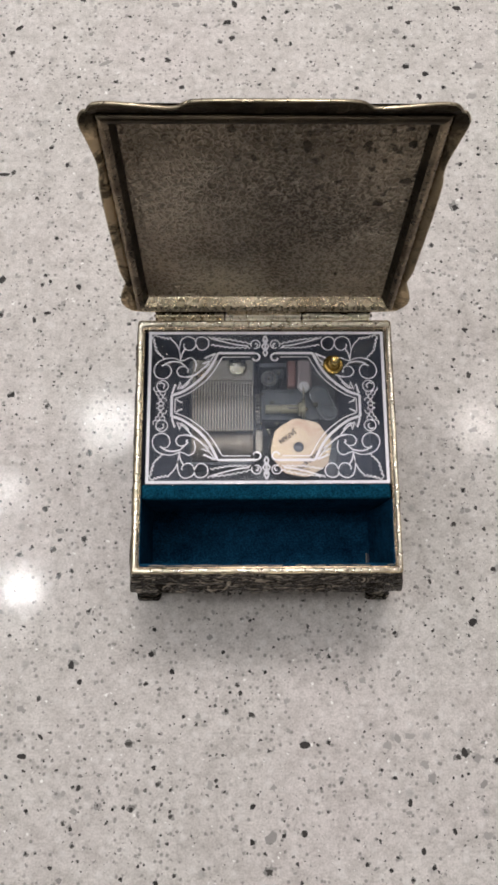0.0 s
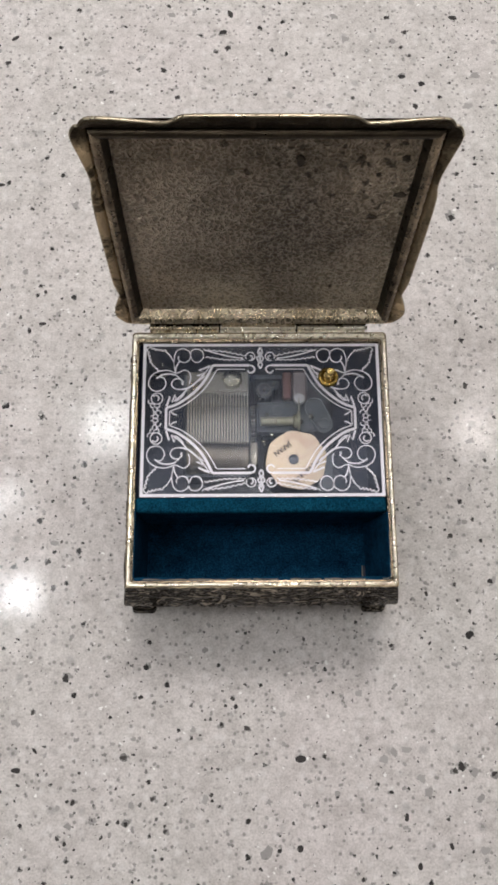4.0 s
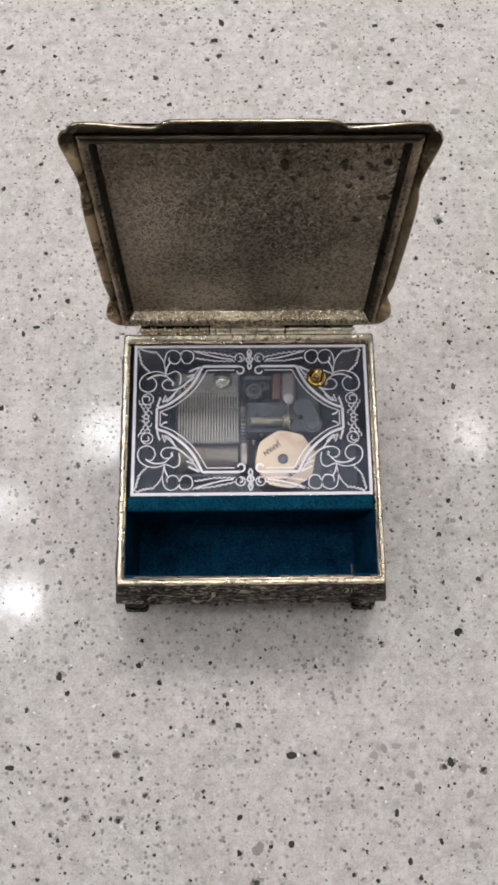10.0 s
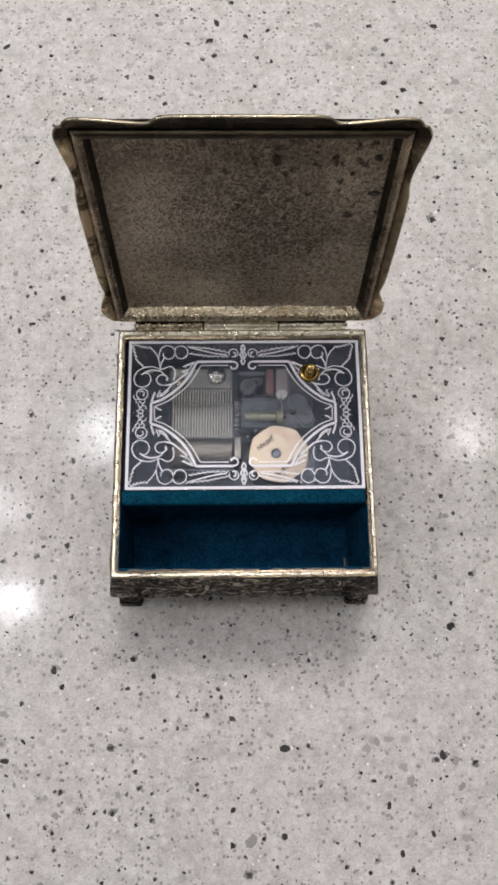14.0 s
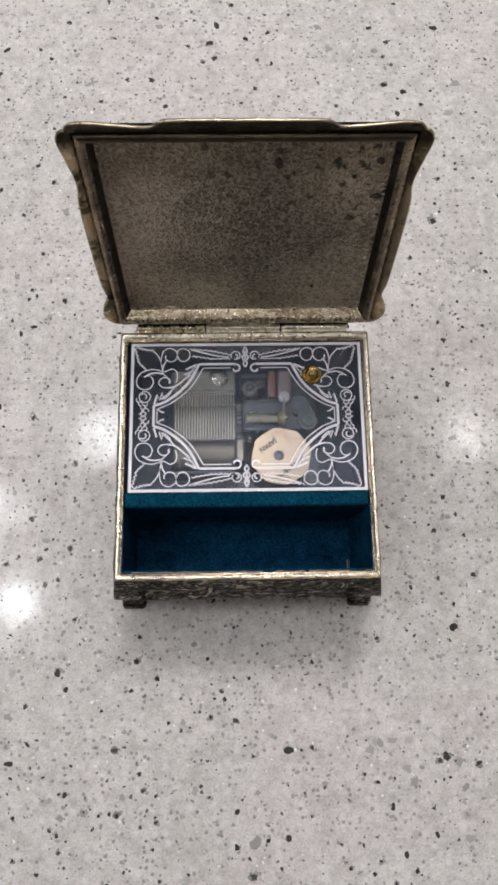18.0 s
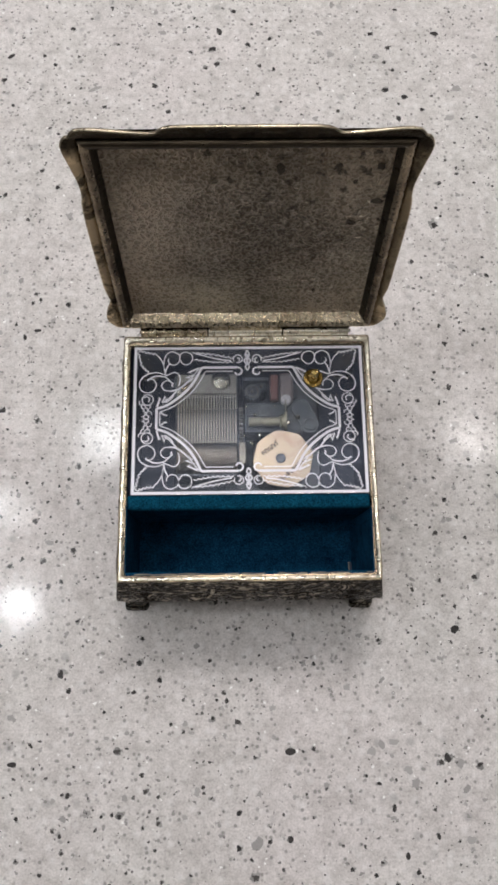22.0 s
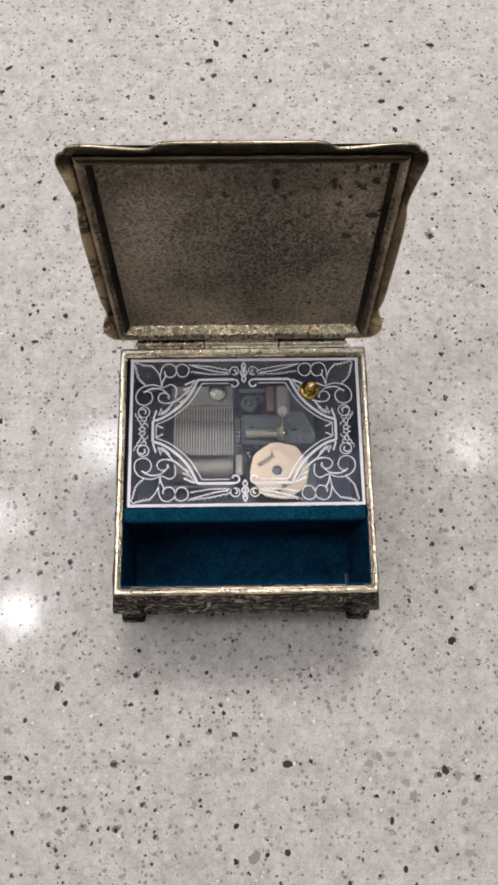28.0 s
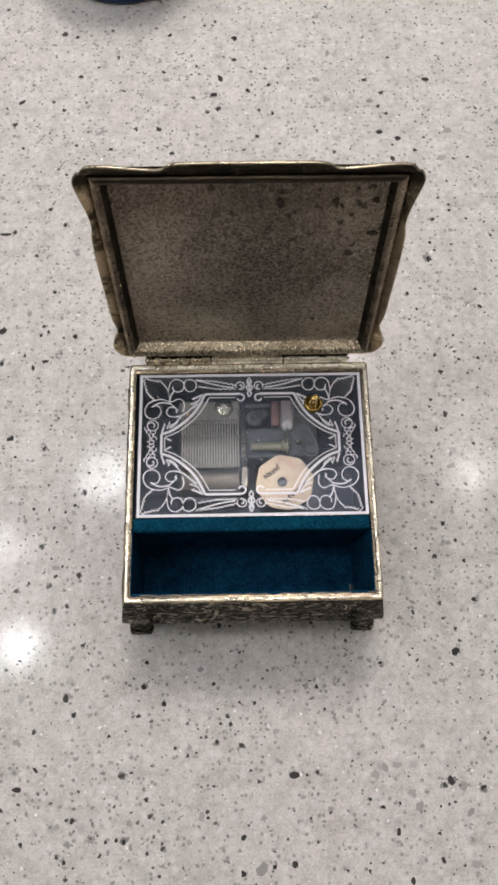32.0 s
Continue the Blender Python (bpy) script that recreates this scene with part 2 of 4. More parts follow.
def hazy_plate():
    """Clear acrylic under a thin film: dust, plus the ceiling's reflected haze put into its tint."""
    m = material("clear_acrylic", (1, 1, 1), 0.03, 0.0, Transmission_Weight=1.0, IOR=1.49)
    nodes = m.node_tree.nodes
    film = nodes.new("ShaderNodeBsdfDiffuse")
    film.inputs["Color"].default_value = (0.55, 0.64, 0.82, 1)
    mix = nodes.new("ShaderNodeMixShader")
    fac = ramp(m, noise_tex(m, 30, 4, 0.6), [(0.34, (0.006, 0.006, 0.006)), (0.72, (0.065, 0.065, 0.065))])
    link(m, fac, mix.inputs[0])
    link(m, nodes["Principled BSDF"].outputs[0], mix.inputs[1])
    link(m, film.outputs[0], mix.inputs[2])
    link(m, mix.outputs[0], nodes["Material Output"].inputs[0])
    return m


def label_paper():
    m = material("cream_paper", (0.8, 0.66, 0.52), 0.8)
    v = coords(m)
    c = ramp(m, noise_tex(m, 150, 4, 0.6, 0.5, v), [(0.3, (0.45, 0.32, 0.24)), (0.48, (0.52, 0.42, 0.33)), (0.7, (0.54, 0.45, 0.31))])
    to(m, c, "Base Color")
    return m


def velvet(name, low, high):
    m = material(name, high, 0.9, 0.0)
    m.node_tree.nodes["Principled BSDF"].inputs["Specular IOR Level"].default_value = 0.02
    v = coords(m)
    c = ramp(m, noise_tex(m, 160, 5, 0.7, 0.3, v), [(0.3, low), (0.7, high)])
    weave = ramp(m, noise_tex(m, 1800, 2, 0.5, 0.0, v), [(0.35, (0.5, 0.5, 0.5)), (0.65, (1.45, 1.4, 1.35))])
    to(m, mixed(m, 1.0, c, weave, "MULTIPLY"), "Base Color")
    bump(m, noise_tex(m, 1500, 3, 0.6, 0.0, v), 0.6, 0.0004)
    return m


def plaster(name, colour):
    m = material(name, colour, 0.8)
    n = noise_tex(m, 6, 4)
    to(m, ramp(m, n, [(0.3, tuple(c * 0.93 for c in colour)), (0.7, colour)]), "Base Color")
    bump(m, noise_tex(m, 150, 3), 0.1, 0.002)
    return m


QUARTZ = quartz()
DARK_CHIP = chip("dark_chip", (0.01, 0.01, 0.012), (0.09, 0.083, 0.08), 0.18)
DUSKY_CHIP = chip("dusky_chip", (0.02, 0.02, 0.022), (0.32, 0.305, 0.295), 0.18)
SMOKY_CHIP = chip("smoky_chip", (0.17, 0.165, 0.16), (0.36, 0.345, 0.335), 0.2)
GREY_CHIP = chip("grey_chip", (0.28, 0.265, 0.26), (0.42, 0.40, 0.39), 0.2)
WHITE_CHIP = chip("white_chip", (0.78, 0.77, 0.76), (0.9, 0.89, 0.87), 0.1)
RIM_METAL = old_metal("champagne_metal", (0.97, 0.92, 0.79), (0.30, 0.24, 0.15), 0.27, 0.63, 110, 0.8)
CAST_METAL = scroll_cast()
LID_METAL = old_metal("tarnished_lid_metal", (0.48, 0.39, 0.25), (0.06, 0.048, 0.036), 0.34, 0.44, 150, 0.55)
FRAME_METAL = old_metal("brown_frame_metal", (0.34, 0.275, 0.19), (0.08, 0.06, 0.045), 0.26, 0.48, 80)
# Lighter copy of the frame metal: the lower rail's catch of ceiling light.
RAIL_METAL = old_metal("lit_worn_rail_metal", (0.74, 0.65, 0.48), (0.3, 0.23, 0.14), 0.24, 0.56, 130, 0.5)
PANEL_METAL = pebbled()
FLANGE_METAL = flange_metal()
# Edge metal lightened to carry the highlight along the lid's rolled edge.
EDGE_METAL = old_metal("highlight_flange_edge", (0.62, 0.54, 0.4), (0.1, 0.08, 0.055), 0.3, 0.5, 70, 0.4)
# Darker copy for the down-facing upper rail, its shade in the colour.
UPPER_METAL = old_metal("shaded_upper_rail_metal", (0.1, 0.08, 0.056), (0.04, 0.032, 0.024), 0.34, 0.46, 80)
SPOT_METAL = old_metal("patina_spot_metal", (0.16, 0.135, 0.105), (0.05, 0.04, 0.032), 0.45, 0.45, 400, 0.7)
# Bevel darkened in colour for the dark room it would mirror.
BEVEL_METAL = old_metal("shaded_bevel_metal", (0.06, 0.048, 0.034), (0.02, 0.016, 0.012), 0.3, 0.46, 90)
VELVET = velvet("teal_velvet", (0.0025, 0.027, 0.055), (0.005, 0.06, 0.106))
# Bluer, darker copy of the teal velvet: the tray's shade in its colour.
SHADED_VELVET = velvet("shaded_navy_velvet", (0.003, 0.02, 0.048), (0.008, 0.055, 0.114))
FRAYED = material("frayed_cream_edge", (0.2, 0.18, 0.14), 0.7)
NAVY = material("dark_navy_lining", (0.014, 0.02, 0.046), 0.6)
STEEL = old_metal("comb_steel", (0.22, 0.21, 0.19), (0.11, 0.10, 0.09), 0.36, 0.55, 120)
TOOTH = old_metal("tooth_steel", (0.32, 0.3, 0.265), (0.17, 0.155, 0.135), 0.34, 0.6, 120)
COPPERY = old_metal("coppery_brass", (0.21, 0.19, 0.165), (0.13, 0.112, 0.095), 0.5, 0.55, 120)
DARK_STEEL = old_metal("bed_steel", (0.13, 0.14, 0.16), (0.05, 0.05, 0.06), 0.45, 0.5, 150)
BRASS = old_metal("brass", (0.92, 0.7, 0.27), (0.3, 0.2, 0.06), 0.2, 0.56, 260)
DARK_BRASS = old_metal("dark_brass", (0.42, 0.29, 0.09), (0.09, 0.06, 0.018), 0.16, 0.46, 260)
DULL_SCREW = old_metal("dull_screw_metal", (0.66, 0.54, 0.42), (0.2, 0.15, 0.11), 0.12, 0.55, 240)
CHROME = old_metal("bright_screw_metal", (0.82, 0.8, 0.68), (0.3, 0.27, 0.2), 0.14, 0.55, 300)
PRINT = material("silver_white_print", (0.74, 0.73, 0.79), 0.45)
PAPER = label_paper()
INK = material("brown_black_ink", (0.05, 0.035, 0.03), 0.7)
PINK = material("pinkish_plastic", (0.11, 0.05, 0.045), 0.35)
MILKY = material("milky_plastic", (0.16, 0.135, 0.14), 0.3)
PALE = material("pale_plastic", (0.30, 0.30, 0.31), 0.3)
GLASSY = material("glassy_edge", (0.13, 0.14, 0.155), 0.25)
SMOKE = material("smoky_plastic", (0.10, 0.112, 0.13), 0.2, 0.0, Transmission_Weight=0.35, IOR=1.45)
bump(SMOKE, noise_tex(SMOKE, 420, 3), 0.5, 0.0006)
IVORY = material("dull_worm_brass", (0.2, 0.19, 0.14), 0.5, 0.4)
ACRYLIC = hazy_plate()
BLUE = material("dark_blue_glaze", (0.008, 0.04, 0.12), 0.15)
WALL = plaster("wall_paint", (0.15, 0.146, 0.138))
WHITE = plaster("ceiling_paint", (0.48, 0.475, 0.465))
FLOOR = plaster("floor_tile", (0.13, 0.112, 0.098))
CABINET = material("cabinet_paint", (0.5, 0.49, 0.47), 0.4)
TRIM = material("white_trim", (0.8, 0.8, 0.79), 0.35)
GLOW = material("lamp_glow", (0.9, 0.9, 0.9), 0.4, 0.0, Emission_Color=(1, 0.93, 0.87, 1), Emission_Strength=6.0)


# ---- building helpers: shapes are in millimetres ----
def part(name, bm, mat, parent=None, label="", sharp=27.0, at=None):
    """Link a bmesh (millimetres) as one mesh object, under a thing or part if given."""
    bmesh.ops.recalc_face_normals(bm, faces=bm.faces)
    limit = radians(sharp)
    for f in bm.faces:
        f.smooth = True
    for e in bm.edges:
        e.smooth = len(e.link_faces) == 2 and not e.seam and e.calc_face_angle(0) < limit
    bmesh.ops.scale(bm, vec=(MM, MM, MM), verts=bm.verts)
    me = bpy.data.meshes.new(name)
    bm.to_mesh(me)
    bm.free()
    me.materials.append(mat)
    ob = new(name, me)
    if parent is not None:
        ob.parent = parent
    if at is not None:
        ob.matrix_basis = at
    if label:
        ob["label"] = label
    return ob


def box(bm, lo, hi, bevel=0.0, seg=2):
    c = [(a + b) / 2 for a, b in zip(lo, hi)]
    made = bmesh.ops.create_cube(bm, size=1.0, matrix=Matrix.Translation(c) @ Matrix.Diagonal([b - a for a, b in zip(lo, hi)] + [1]))
    if bevel:
        edges = list({e for v in made["verts"] for e in v.link_edges})
        bmesh.ops.bevel(bm, geom=edges, offset=bevel, segments=seg, affect="EDGES", profile=0.5)
        bm.normal_update()
        for f in bm.faces:
            if max(abs(k) for k in f.normal) > 0.9999:
                for e in f.edges:
                    e.seam = True
    return bm


def rings(bm, rows, closed=True, cap_first=False, cap_last=False):
    """Skin through rows of points."""
    made = [[bm.verts.new(p) for p in row] for row in rows]
    n = len(made[0])
    for a, b in zip(made, made[1:]):
        for i in range(n if closed else n - 1):
            j = (i + 1) % n
            bm.faces.new((a[i], a[j], b[j], b[i]))
    if cap_first:
        bm.faces.new(made[0])
    if cap_last:
        bm.faces.new(made[-1])
    return bm


def turned(bm, profile, centre=(0, 0, 0), axis="z", seg=32, caps=True):
    """A turned solid: profile of (radius, height) along an axis."""
    rows = []
    for r, h in profile:
        row = []
        for i in range(seg):
            a = 2 * math.pi * i / seg
            p = (r * math.cos(a), r * math.sin(a), h)
            if axis == "x":
                p = (p[2], p[0], p[1])
            elif axis == "y":
                p = (p[1], p[2], p[0])
            row.append([p[k] + centre[k] for k in range(3)])
        rows.append(row)
    return rings(bm, rows, True, caps, caps)


def tube(bm, pts, r, seg=6):
    pts = [Vector(p) for p in pts]
    rows = []
    for i, p in enumerate(pts):
        d = (pts[min(i + 1, len(pts) - 1)] - pts[max(i - 1, 0)]).normalized()
        side = d.orthogonal() if abs(d.z) > 0.95 else d.cross(Vector((0, 0, 1))).normalized()
        side.normalize()
        other = d.cross(side)
        rr = r(i / (len(pts) - 1)) if callable(r) else r
        rows.append([p + rr * (math.cos(a) * side + math.sin(a) * other) for a in (2 * math.pi * k / seg for k in range(seg))])
    return rings(bm, rows, True, True, True)


def smooth_line(pts, per=6, closed=False):
    """Catmull-Rom through plan points."""
    pts = [Vector(p) for p in pts]
    n, out = len(pts), []
    for i in range(n if closed else n - 1):
        if closed:
            p0, p1, p2, p3 = (pts[(i + k) % n] for k in (-1, 0, 1, 2))
        else:
            p0, p1, p2, p3 = pts[max(i - 1, 0)], pts[i], pts[i + 1], pts[min(i + 2, n - 1)]
        for k in range(per):
            t = k / per
            out.append(0.5 * (2 * p1 + (p2 - p0) * t + (2 * p0 - 5 * p1 + 4 * p2 - p3) * t * t + (3 * p1 - p0 - 3 * p2 + p3) * t ** 3))
    if not closed:
        out.append(pts[-1])
    return out


def thing(name, x, y, z, label, category, **more):
    e = new(name)
    e.empty_display_size = 0.02
    e.location = (x * MM, y * MM, z * MM)
    return tagged(e, label, category, **more)


# ---- the room ----
def slab(name, lo, hi, mat, label, bevel=0.0):
    return tagged(part(name, box(bmesh.new(), lo, hi, bevel), mat), label, name.split("_")[0], kind="structure")


slab("floor", (-2200, -1700, -940), (2200, 1700, -900), FLOOR, "matt beige tiled kitchen floor below the counter")
slab("wall_north", (-2200, 1600, -900), (2200, 1700, 1500), WALL, "plain painted kitchen wall behind the counter")
slab("wall_south", (-2200, -1700, -900), (2200, -1600, 1500), WALL, "plain painted kitchen wall")
slab("wall_west", (-2200, -1600, -900), (-2100, 1600, 1500), WALL, "plain painted kitchen wall")
slab("wall_east", (2100, -1600, -900), (2200, 1600, 1500), WALL, "plain painted kitchen wall")
slab("ceiling", (-2200, -1700, 1500), (2200, 1700, 1560), WHITE, "flat white ceiling with recessed spots")
slab("counter_base", (-850, -210, -900), (850, 560, -30), CABINET, "plain painted counter base under the quartz top", 3.0)


def ceiling_spot(sx, sy, width):
    r = width * 500
    t = thing("ceiling_spot", sx * 1000, sy * 1000, 1500, "round white recessed ceiling spot, switched on; unseen ones are added fill", "ceiling light", group="ceiling spots")
    part("trim_ring", turned(bmesh.new(), [(r + 3, -1), (r + 3, -9), (r + 15, -6), (r + 17, 0)], seg=40, caps=False), TRIM, t)
    part("diffuser", turned(bmesh.new(), [(r + 2, -2), (r + 2, -5)], seg=40), GLOW, t)


# Only the first four fixtures are seen, as reflections; the others are added.
for sx, sy, power, width in SPOTS:
    ceiling_spot(sx, sy, width)

counter = tagged(part("countertop", box(bmesh.new(), (-900, -260, -30), (900, 600, 0), 3.0, 3), QUARTZ),
                 "pale grey speckled quartz countertop with black flecks", "countertop", kind="structure")


# ---- the music box ----
music_box = thing("music_box", 0, 0, 0, "open antique silvered metal music box with a teal velvet tray", "music box")
HX, FRONT, BACK = 45.15, -0.9, 87.7


def round_rect(hx, y0, y1, r, z, n=5):
    """Points round a rectangle with rounded corners, counter-clockwise."""
    pts = []
    for cx, cy, a0 in ((hx - r, y0 + r, -90), (hx - r, y1 - r, 0), (-hx + r, y1 - r, 90), (-hx + r, y0 + r, 180)):
        for i in range(n + 1):
            a = radians(a0 + 90 * i / n)
            pts.append((cx + r * math.cos(a), cy + r * math.sin(a), z))
    return pts


def make_rim():
    rng = random.Random(4)

    def worn(rows):
        rows = [[(x + rng.uniform(-.07, .07), y + rng.uniform(-.07, .07), z + rng.uniform(-.05, .05)) for x, y, z in row] for row in rows]
        return rows + rows[:1]

    def ring(inset, z, r=1.0):
        return round_rect(HX + 0.15 - inset, FRONT - 0.35 + inset, BACK + 0.8 - inset * 1.45, r, z, 5)

    b = rings(bmesh.new(), worn([ring(0.5, 48.4), ring(0.42, 49.2), ring(0.42, 49.6), ring(0.7, 50.0), ring(1.35, 50.0), ring(1.6, 49.7), ring(1.6, 48.4)]))
    bmesh.ops.subdivide_edges(b, edges=[e for e in b.edges if e.calc_length() > 20], cuts=24)
    for v in b.verts:
        v.co += noise.noise_vector(v.co * 0.35) * 0.13
    rim = part("rim", b, RIM_METAL, music_box, "worn champagne-coloured metal rim")
    b = rings(bmesh.new(), worn([ring(1.65, 46.8, 0.8), ring(1.65, 49.0, 0.8), ring(2.3, 48.9, 0.7), ring(2.3, 46.8, 0.7)]))
    part("rim_lip", b, FRAME_METAL, rim, "dark brown inner lip")

    b = rings(bmesh.new(), worn([ring(0.36, 48.3), ring(0.0, 48.5), ring(-0.05, 49.2), ring(0.1, 49.6), ring(0.36, 49.5)]))
    part("rim_edge", b, LID_METAL, rim, "dark tarnished outer edge")


make_rim()
OUT = [(48.6, 0.0), (47, 0.5), (44, 1.8), (40, 3.3), (36, 4.4), (32, 4.8), (28, 4.5), (24, 3.8), (18, 2.8), (14, 2.7), (12.5, 3.0), (10.5, 3.2)]


def swell(z):
    for (z0, o0), (z1, o1) in zip(OUT, OUT[1:]):
        if z1 <= z <= z0:
            return o0 + (o1 - o0) * (z0 - z) / (z0 - z1)
    return OUT[0][1] if z > OUT[0][0] else OUT[-1][1]


def relief(s, z, half, seed):
    """Cast scroll relief on a wall: height over the surface at s along the wall."""
    a = abs(s)
    k = min(1.0, (48.4 - z) / 4, max(0.0, (half - a) / 3))
    shell = math.exp(-((s / 11) ** 2) - ((z - 24) / 13) ** 2)
    fan = math.sin(9 * math.atan2(a + 0.4, z - 8)) * shell
    h = 0.0
    for cx, cz, r, turns in ((17, 32, 8, 2), (30, 22, 9, -2), (36, 37, 6, 2), (24, 14, 5, -2)):
        dx, dz = a - cx, z - cz
        d = math.hypot(dx, dz)
        h += math.exp(-(d / r) ** 2) * math.cos(d * 1.5 + turns * math.atan2(dz, dx))
    return max(-0.5, k * (0.55 * h + 0.7 * fan + 0.25 * noise.noise(Vector((s * 0.5, z * 0.5, seed))))) * 1.3


def make_wall(name, side):
    """One outer wall, swelling towards its apron, with a wavy lower edge."""
    b = bmesh.new()
    half = HX if side in ("front", "back") else (BACK - FRONT) / 2
    mid = (FRONT + BACK) / 2
    ns, nz = 110, 34
    rows, inner = [], []
    for j in range(nz + 1):
        row = []
        for i in range(ns + 1):
            u = -1 + 2 * i / ns
            low = 10.5 + 2.2 * math.cos(u * math.pi * 2) * (1 - abs(u)) - 2.0 * max(0.0, abs(u) - 0.8) / 0.2
            z = 48.5 + (low - 48.5) * j / nz
            o = swell(max(z, 10.6))
            long = side in ("front", "back")
            s = u * (half + o * (0.5 if long else 1.2))
            d = o * (1.2 if long else 0.5) + relief(s, z, half + o, 3 if long else 8)
            p = {"front": (s, FRONT - d, z), "back": (-s, BACK + d, z), "left": (-HX - d, mid - s, z), "right": (HX + d, mid + s, z)}[side]
            row.append(p)
        rows.append(row)
    for j in (nz, nz // 2, 0):
        row = []
        for (x, y, z) in rows[j]:
            row.append((max(-43.6, min(43.6, x)), max(1.4, min(86.3, y)), z) if j < nz else (max(-46.5, min(46.5, x)), max(-1.5, min(89.2, y)), z))
        inner.append(row)
    rings(b, rows + inner, closed=False)
    bmesh.ops.remove_doubles(b, verts=b.verts, dist=0.005)
    return part(name, b, CAST_METAL, music_box, "cast scrollwork wall of blackened silver metal", 60)


for nm, sd in (("front_wall", "front"), ("back_wall", "back"), ("side_wall", "left"), ("side_wall", "right")):
    make_wall(nm, sd)
part("base_plate", box(bmesh.new(), (-45, 0.5, 11.5), (45, 87, 13), 0.3), CAST_METAL, music_box)


def make_foot(sx, sy):
    """A blocky scrolled corner foot with a toe."""
    b = bmesh.new()
    cx, cy = sx * 45.1, (-5.1 if sy < 0 else 92.4)
    prof = [(16, 7.4, 4.2, -2.6), (11, 7.0, 4.2, -2.4), (8.6, 6.4, 4.0, -2.0), (6.4, 5.4, 3.8, -1.2), (4.6, 4.6, 3.7, -0.5), (3.0, 4.3, 3.7, -0.2), (2.6, 4.7, 4.0, -0.4), (0.4, 4.7, 4.0, -0.4), (0.0, 4.4, 3.7, -0.4)]
    rows = []
    for z, rx, ry, o in prof:
        row = []
        for i in range(28):
            a = 2 * math.pi * i / 28
            c, t = math.cos(a), math.sin(a)
            q = (abs(c) ** 8 + abs(t) ** 8) ** -0.125
            groove = 1 - 0.05 * max(0.0, math.cos(9 * a + z * 0.8))
            row.append((cx + sx * o + rx * q * groove * c, cy - sy * 4.6 * min(1.0, z / 9) + ry * q * groove * t, z))
        rows.append(row)
    rings(b, rows, True, True, True)
    return part("foot", b, CAST_METAL, music_box, "scrolled cast metal foot")


for sx in (-1, 1):
    for sy in (-1, 1):
        make_foot(sx, sy)

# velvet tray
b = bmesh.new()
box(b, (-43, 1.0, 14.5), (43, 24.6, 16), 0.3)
part("tray_floor", b, SHADED_VELVET, music_box, "velvet tray floor, shaded dark blue")


def padded(name, lo, hi, bevel, seed, mat, label=""):
    b = bmesh.new()
    box(b, lo, hi, bevel, 3)
    bmesh.ops.subdivide_edges(b, edges=[e for e in b.edges if e.calc_length() > 6], cuts=7, use_grid_fill=True)
    for v in b.verts:
        n = noise.noise_vector(v.co * 0.16 + Vector((seed, 0, 0)))
        v.co += n * 0.28
    for e in b.edges:
        e.seam = False
    return part(name, b, mat, music_box, label, 50)


# The cap keeps the lit teal; the divider below it wears the shaded copy.
padded("divider", (-42.8, 24.3, 15.5), (42.8, 28.9, 46.4), 0.6, 1, SHADED_VELVET, "velvet divider beside the movement, shaded dark blue")
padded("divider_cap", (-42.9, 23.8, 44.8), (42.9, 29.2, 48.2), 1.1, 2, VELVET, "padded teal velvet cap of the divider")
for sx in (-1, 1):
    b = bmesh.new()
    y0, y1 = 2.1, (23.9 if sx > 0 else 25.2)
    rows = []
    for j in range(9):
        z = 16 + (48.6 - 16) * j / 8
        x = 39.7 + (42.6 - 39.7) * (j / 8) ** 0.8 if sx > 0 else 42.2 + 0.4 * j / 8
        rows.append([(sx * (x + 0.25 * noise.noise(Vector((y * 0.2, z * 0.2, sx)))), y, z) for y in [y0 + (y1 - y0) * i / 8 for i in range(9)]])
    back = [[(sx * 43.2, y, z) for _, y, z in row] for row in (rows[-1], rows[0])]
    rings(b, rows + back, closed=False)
    part("tray_wall", b, SHADED_VELVET, music_box, "velvet side lining, shaded dark blue")
padded("tray_wall", (-42.8, 0.9, 15.8), (42.8, 2.2, 48.4), 0.4, 5, SHADED_VELVET, "velvet front lining, shaded dark blue")
part("glue_seam", box(bmesh.new(), (38.8, 3.2, 15.9), (39.6, 7.8, 17.4), 0.1), NAVY, music_box, "dark gap between velvet panels")

b = bmesh.new()
box(b, (38.5, 3.2, 16.0), (38.75, 8.0, 17.2), 0.1)
part("frayed_edge", b, FRAYED, music_box, "pale frayed edge of the velvet lining")
b, rng = bmesh.new(), random.Random(17)
for x0, x1 in ((-39.5, -24.8), (-24.4, -3.6), (-2.9, 5.2), (9.4, 19.6), (20.8, 34.4), (40.2, 42.2)):
    n = max(2, int((x1 - x0) / 1.6))
    tube(b, [(x0 + (x1 - x0) * k / n, 1.45 + rng.uniform(-0.12, 0.12), 48.6 + rng.uniform(-0.1, 0.1)) for k in range(n + 1)], lambda q: 0.15 + 0.07 * math.sin(q * 9))
part("glue_line", b, FRAYED, music_box, "broken cream glue line along the front lining")

# dark cavity round the movement
b = bmesh.new()
rows = [round_rect(42.9, 29.3, 84.4, 0.5, 47.0), round_rect(42.7, 29.5, 84.2, 0.5, 14.2), round_rect(20, 40, 70, 0.5, 14.0)]
rings(b, rows, True, False, True)
part("cavity_lining", b, NAVY, music_box, "dark navy lining under the clear plate")

# hinge
hinge = part("hinge", turned(bmesh.new(), [(0.6, -39.5), (0.6, 38.5)], (0, 90.0, 50.2), "x", 12), BEVEL_METAL, music_box, "three-knuckle hinge with a pin")
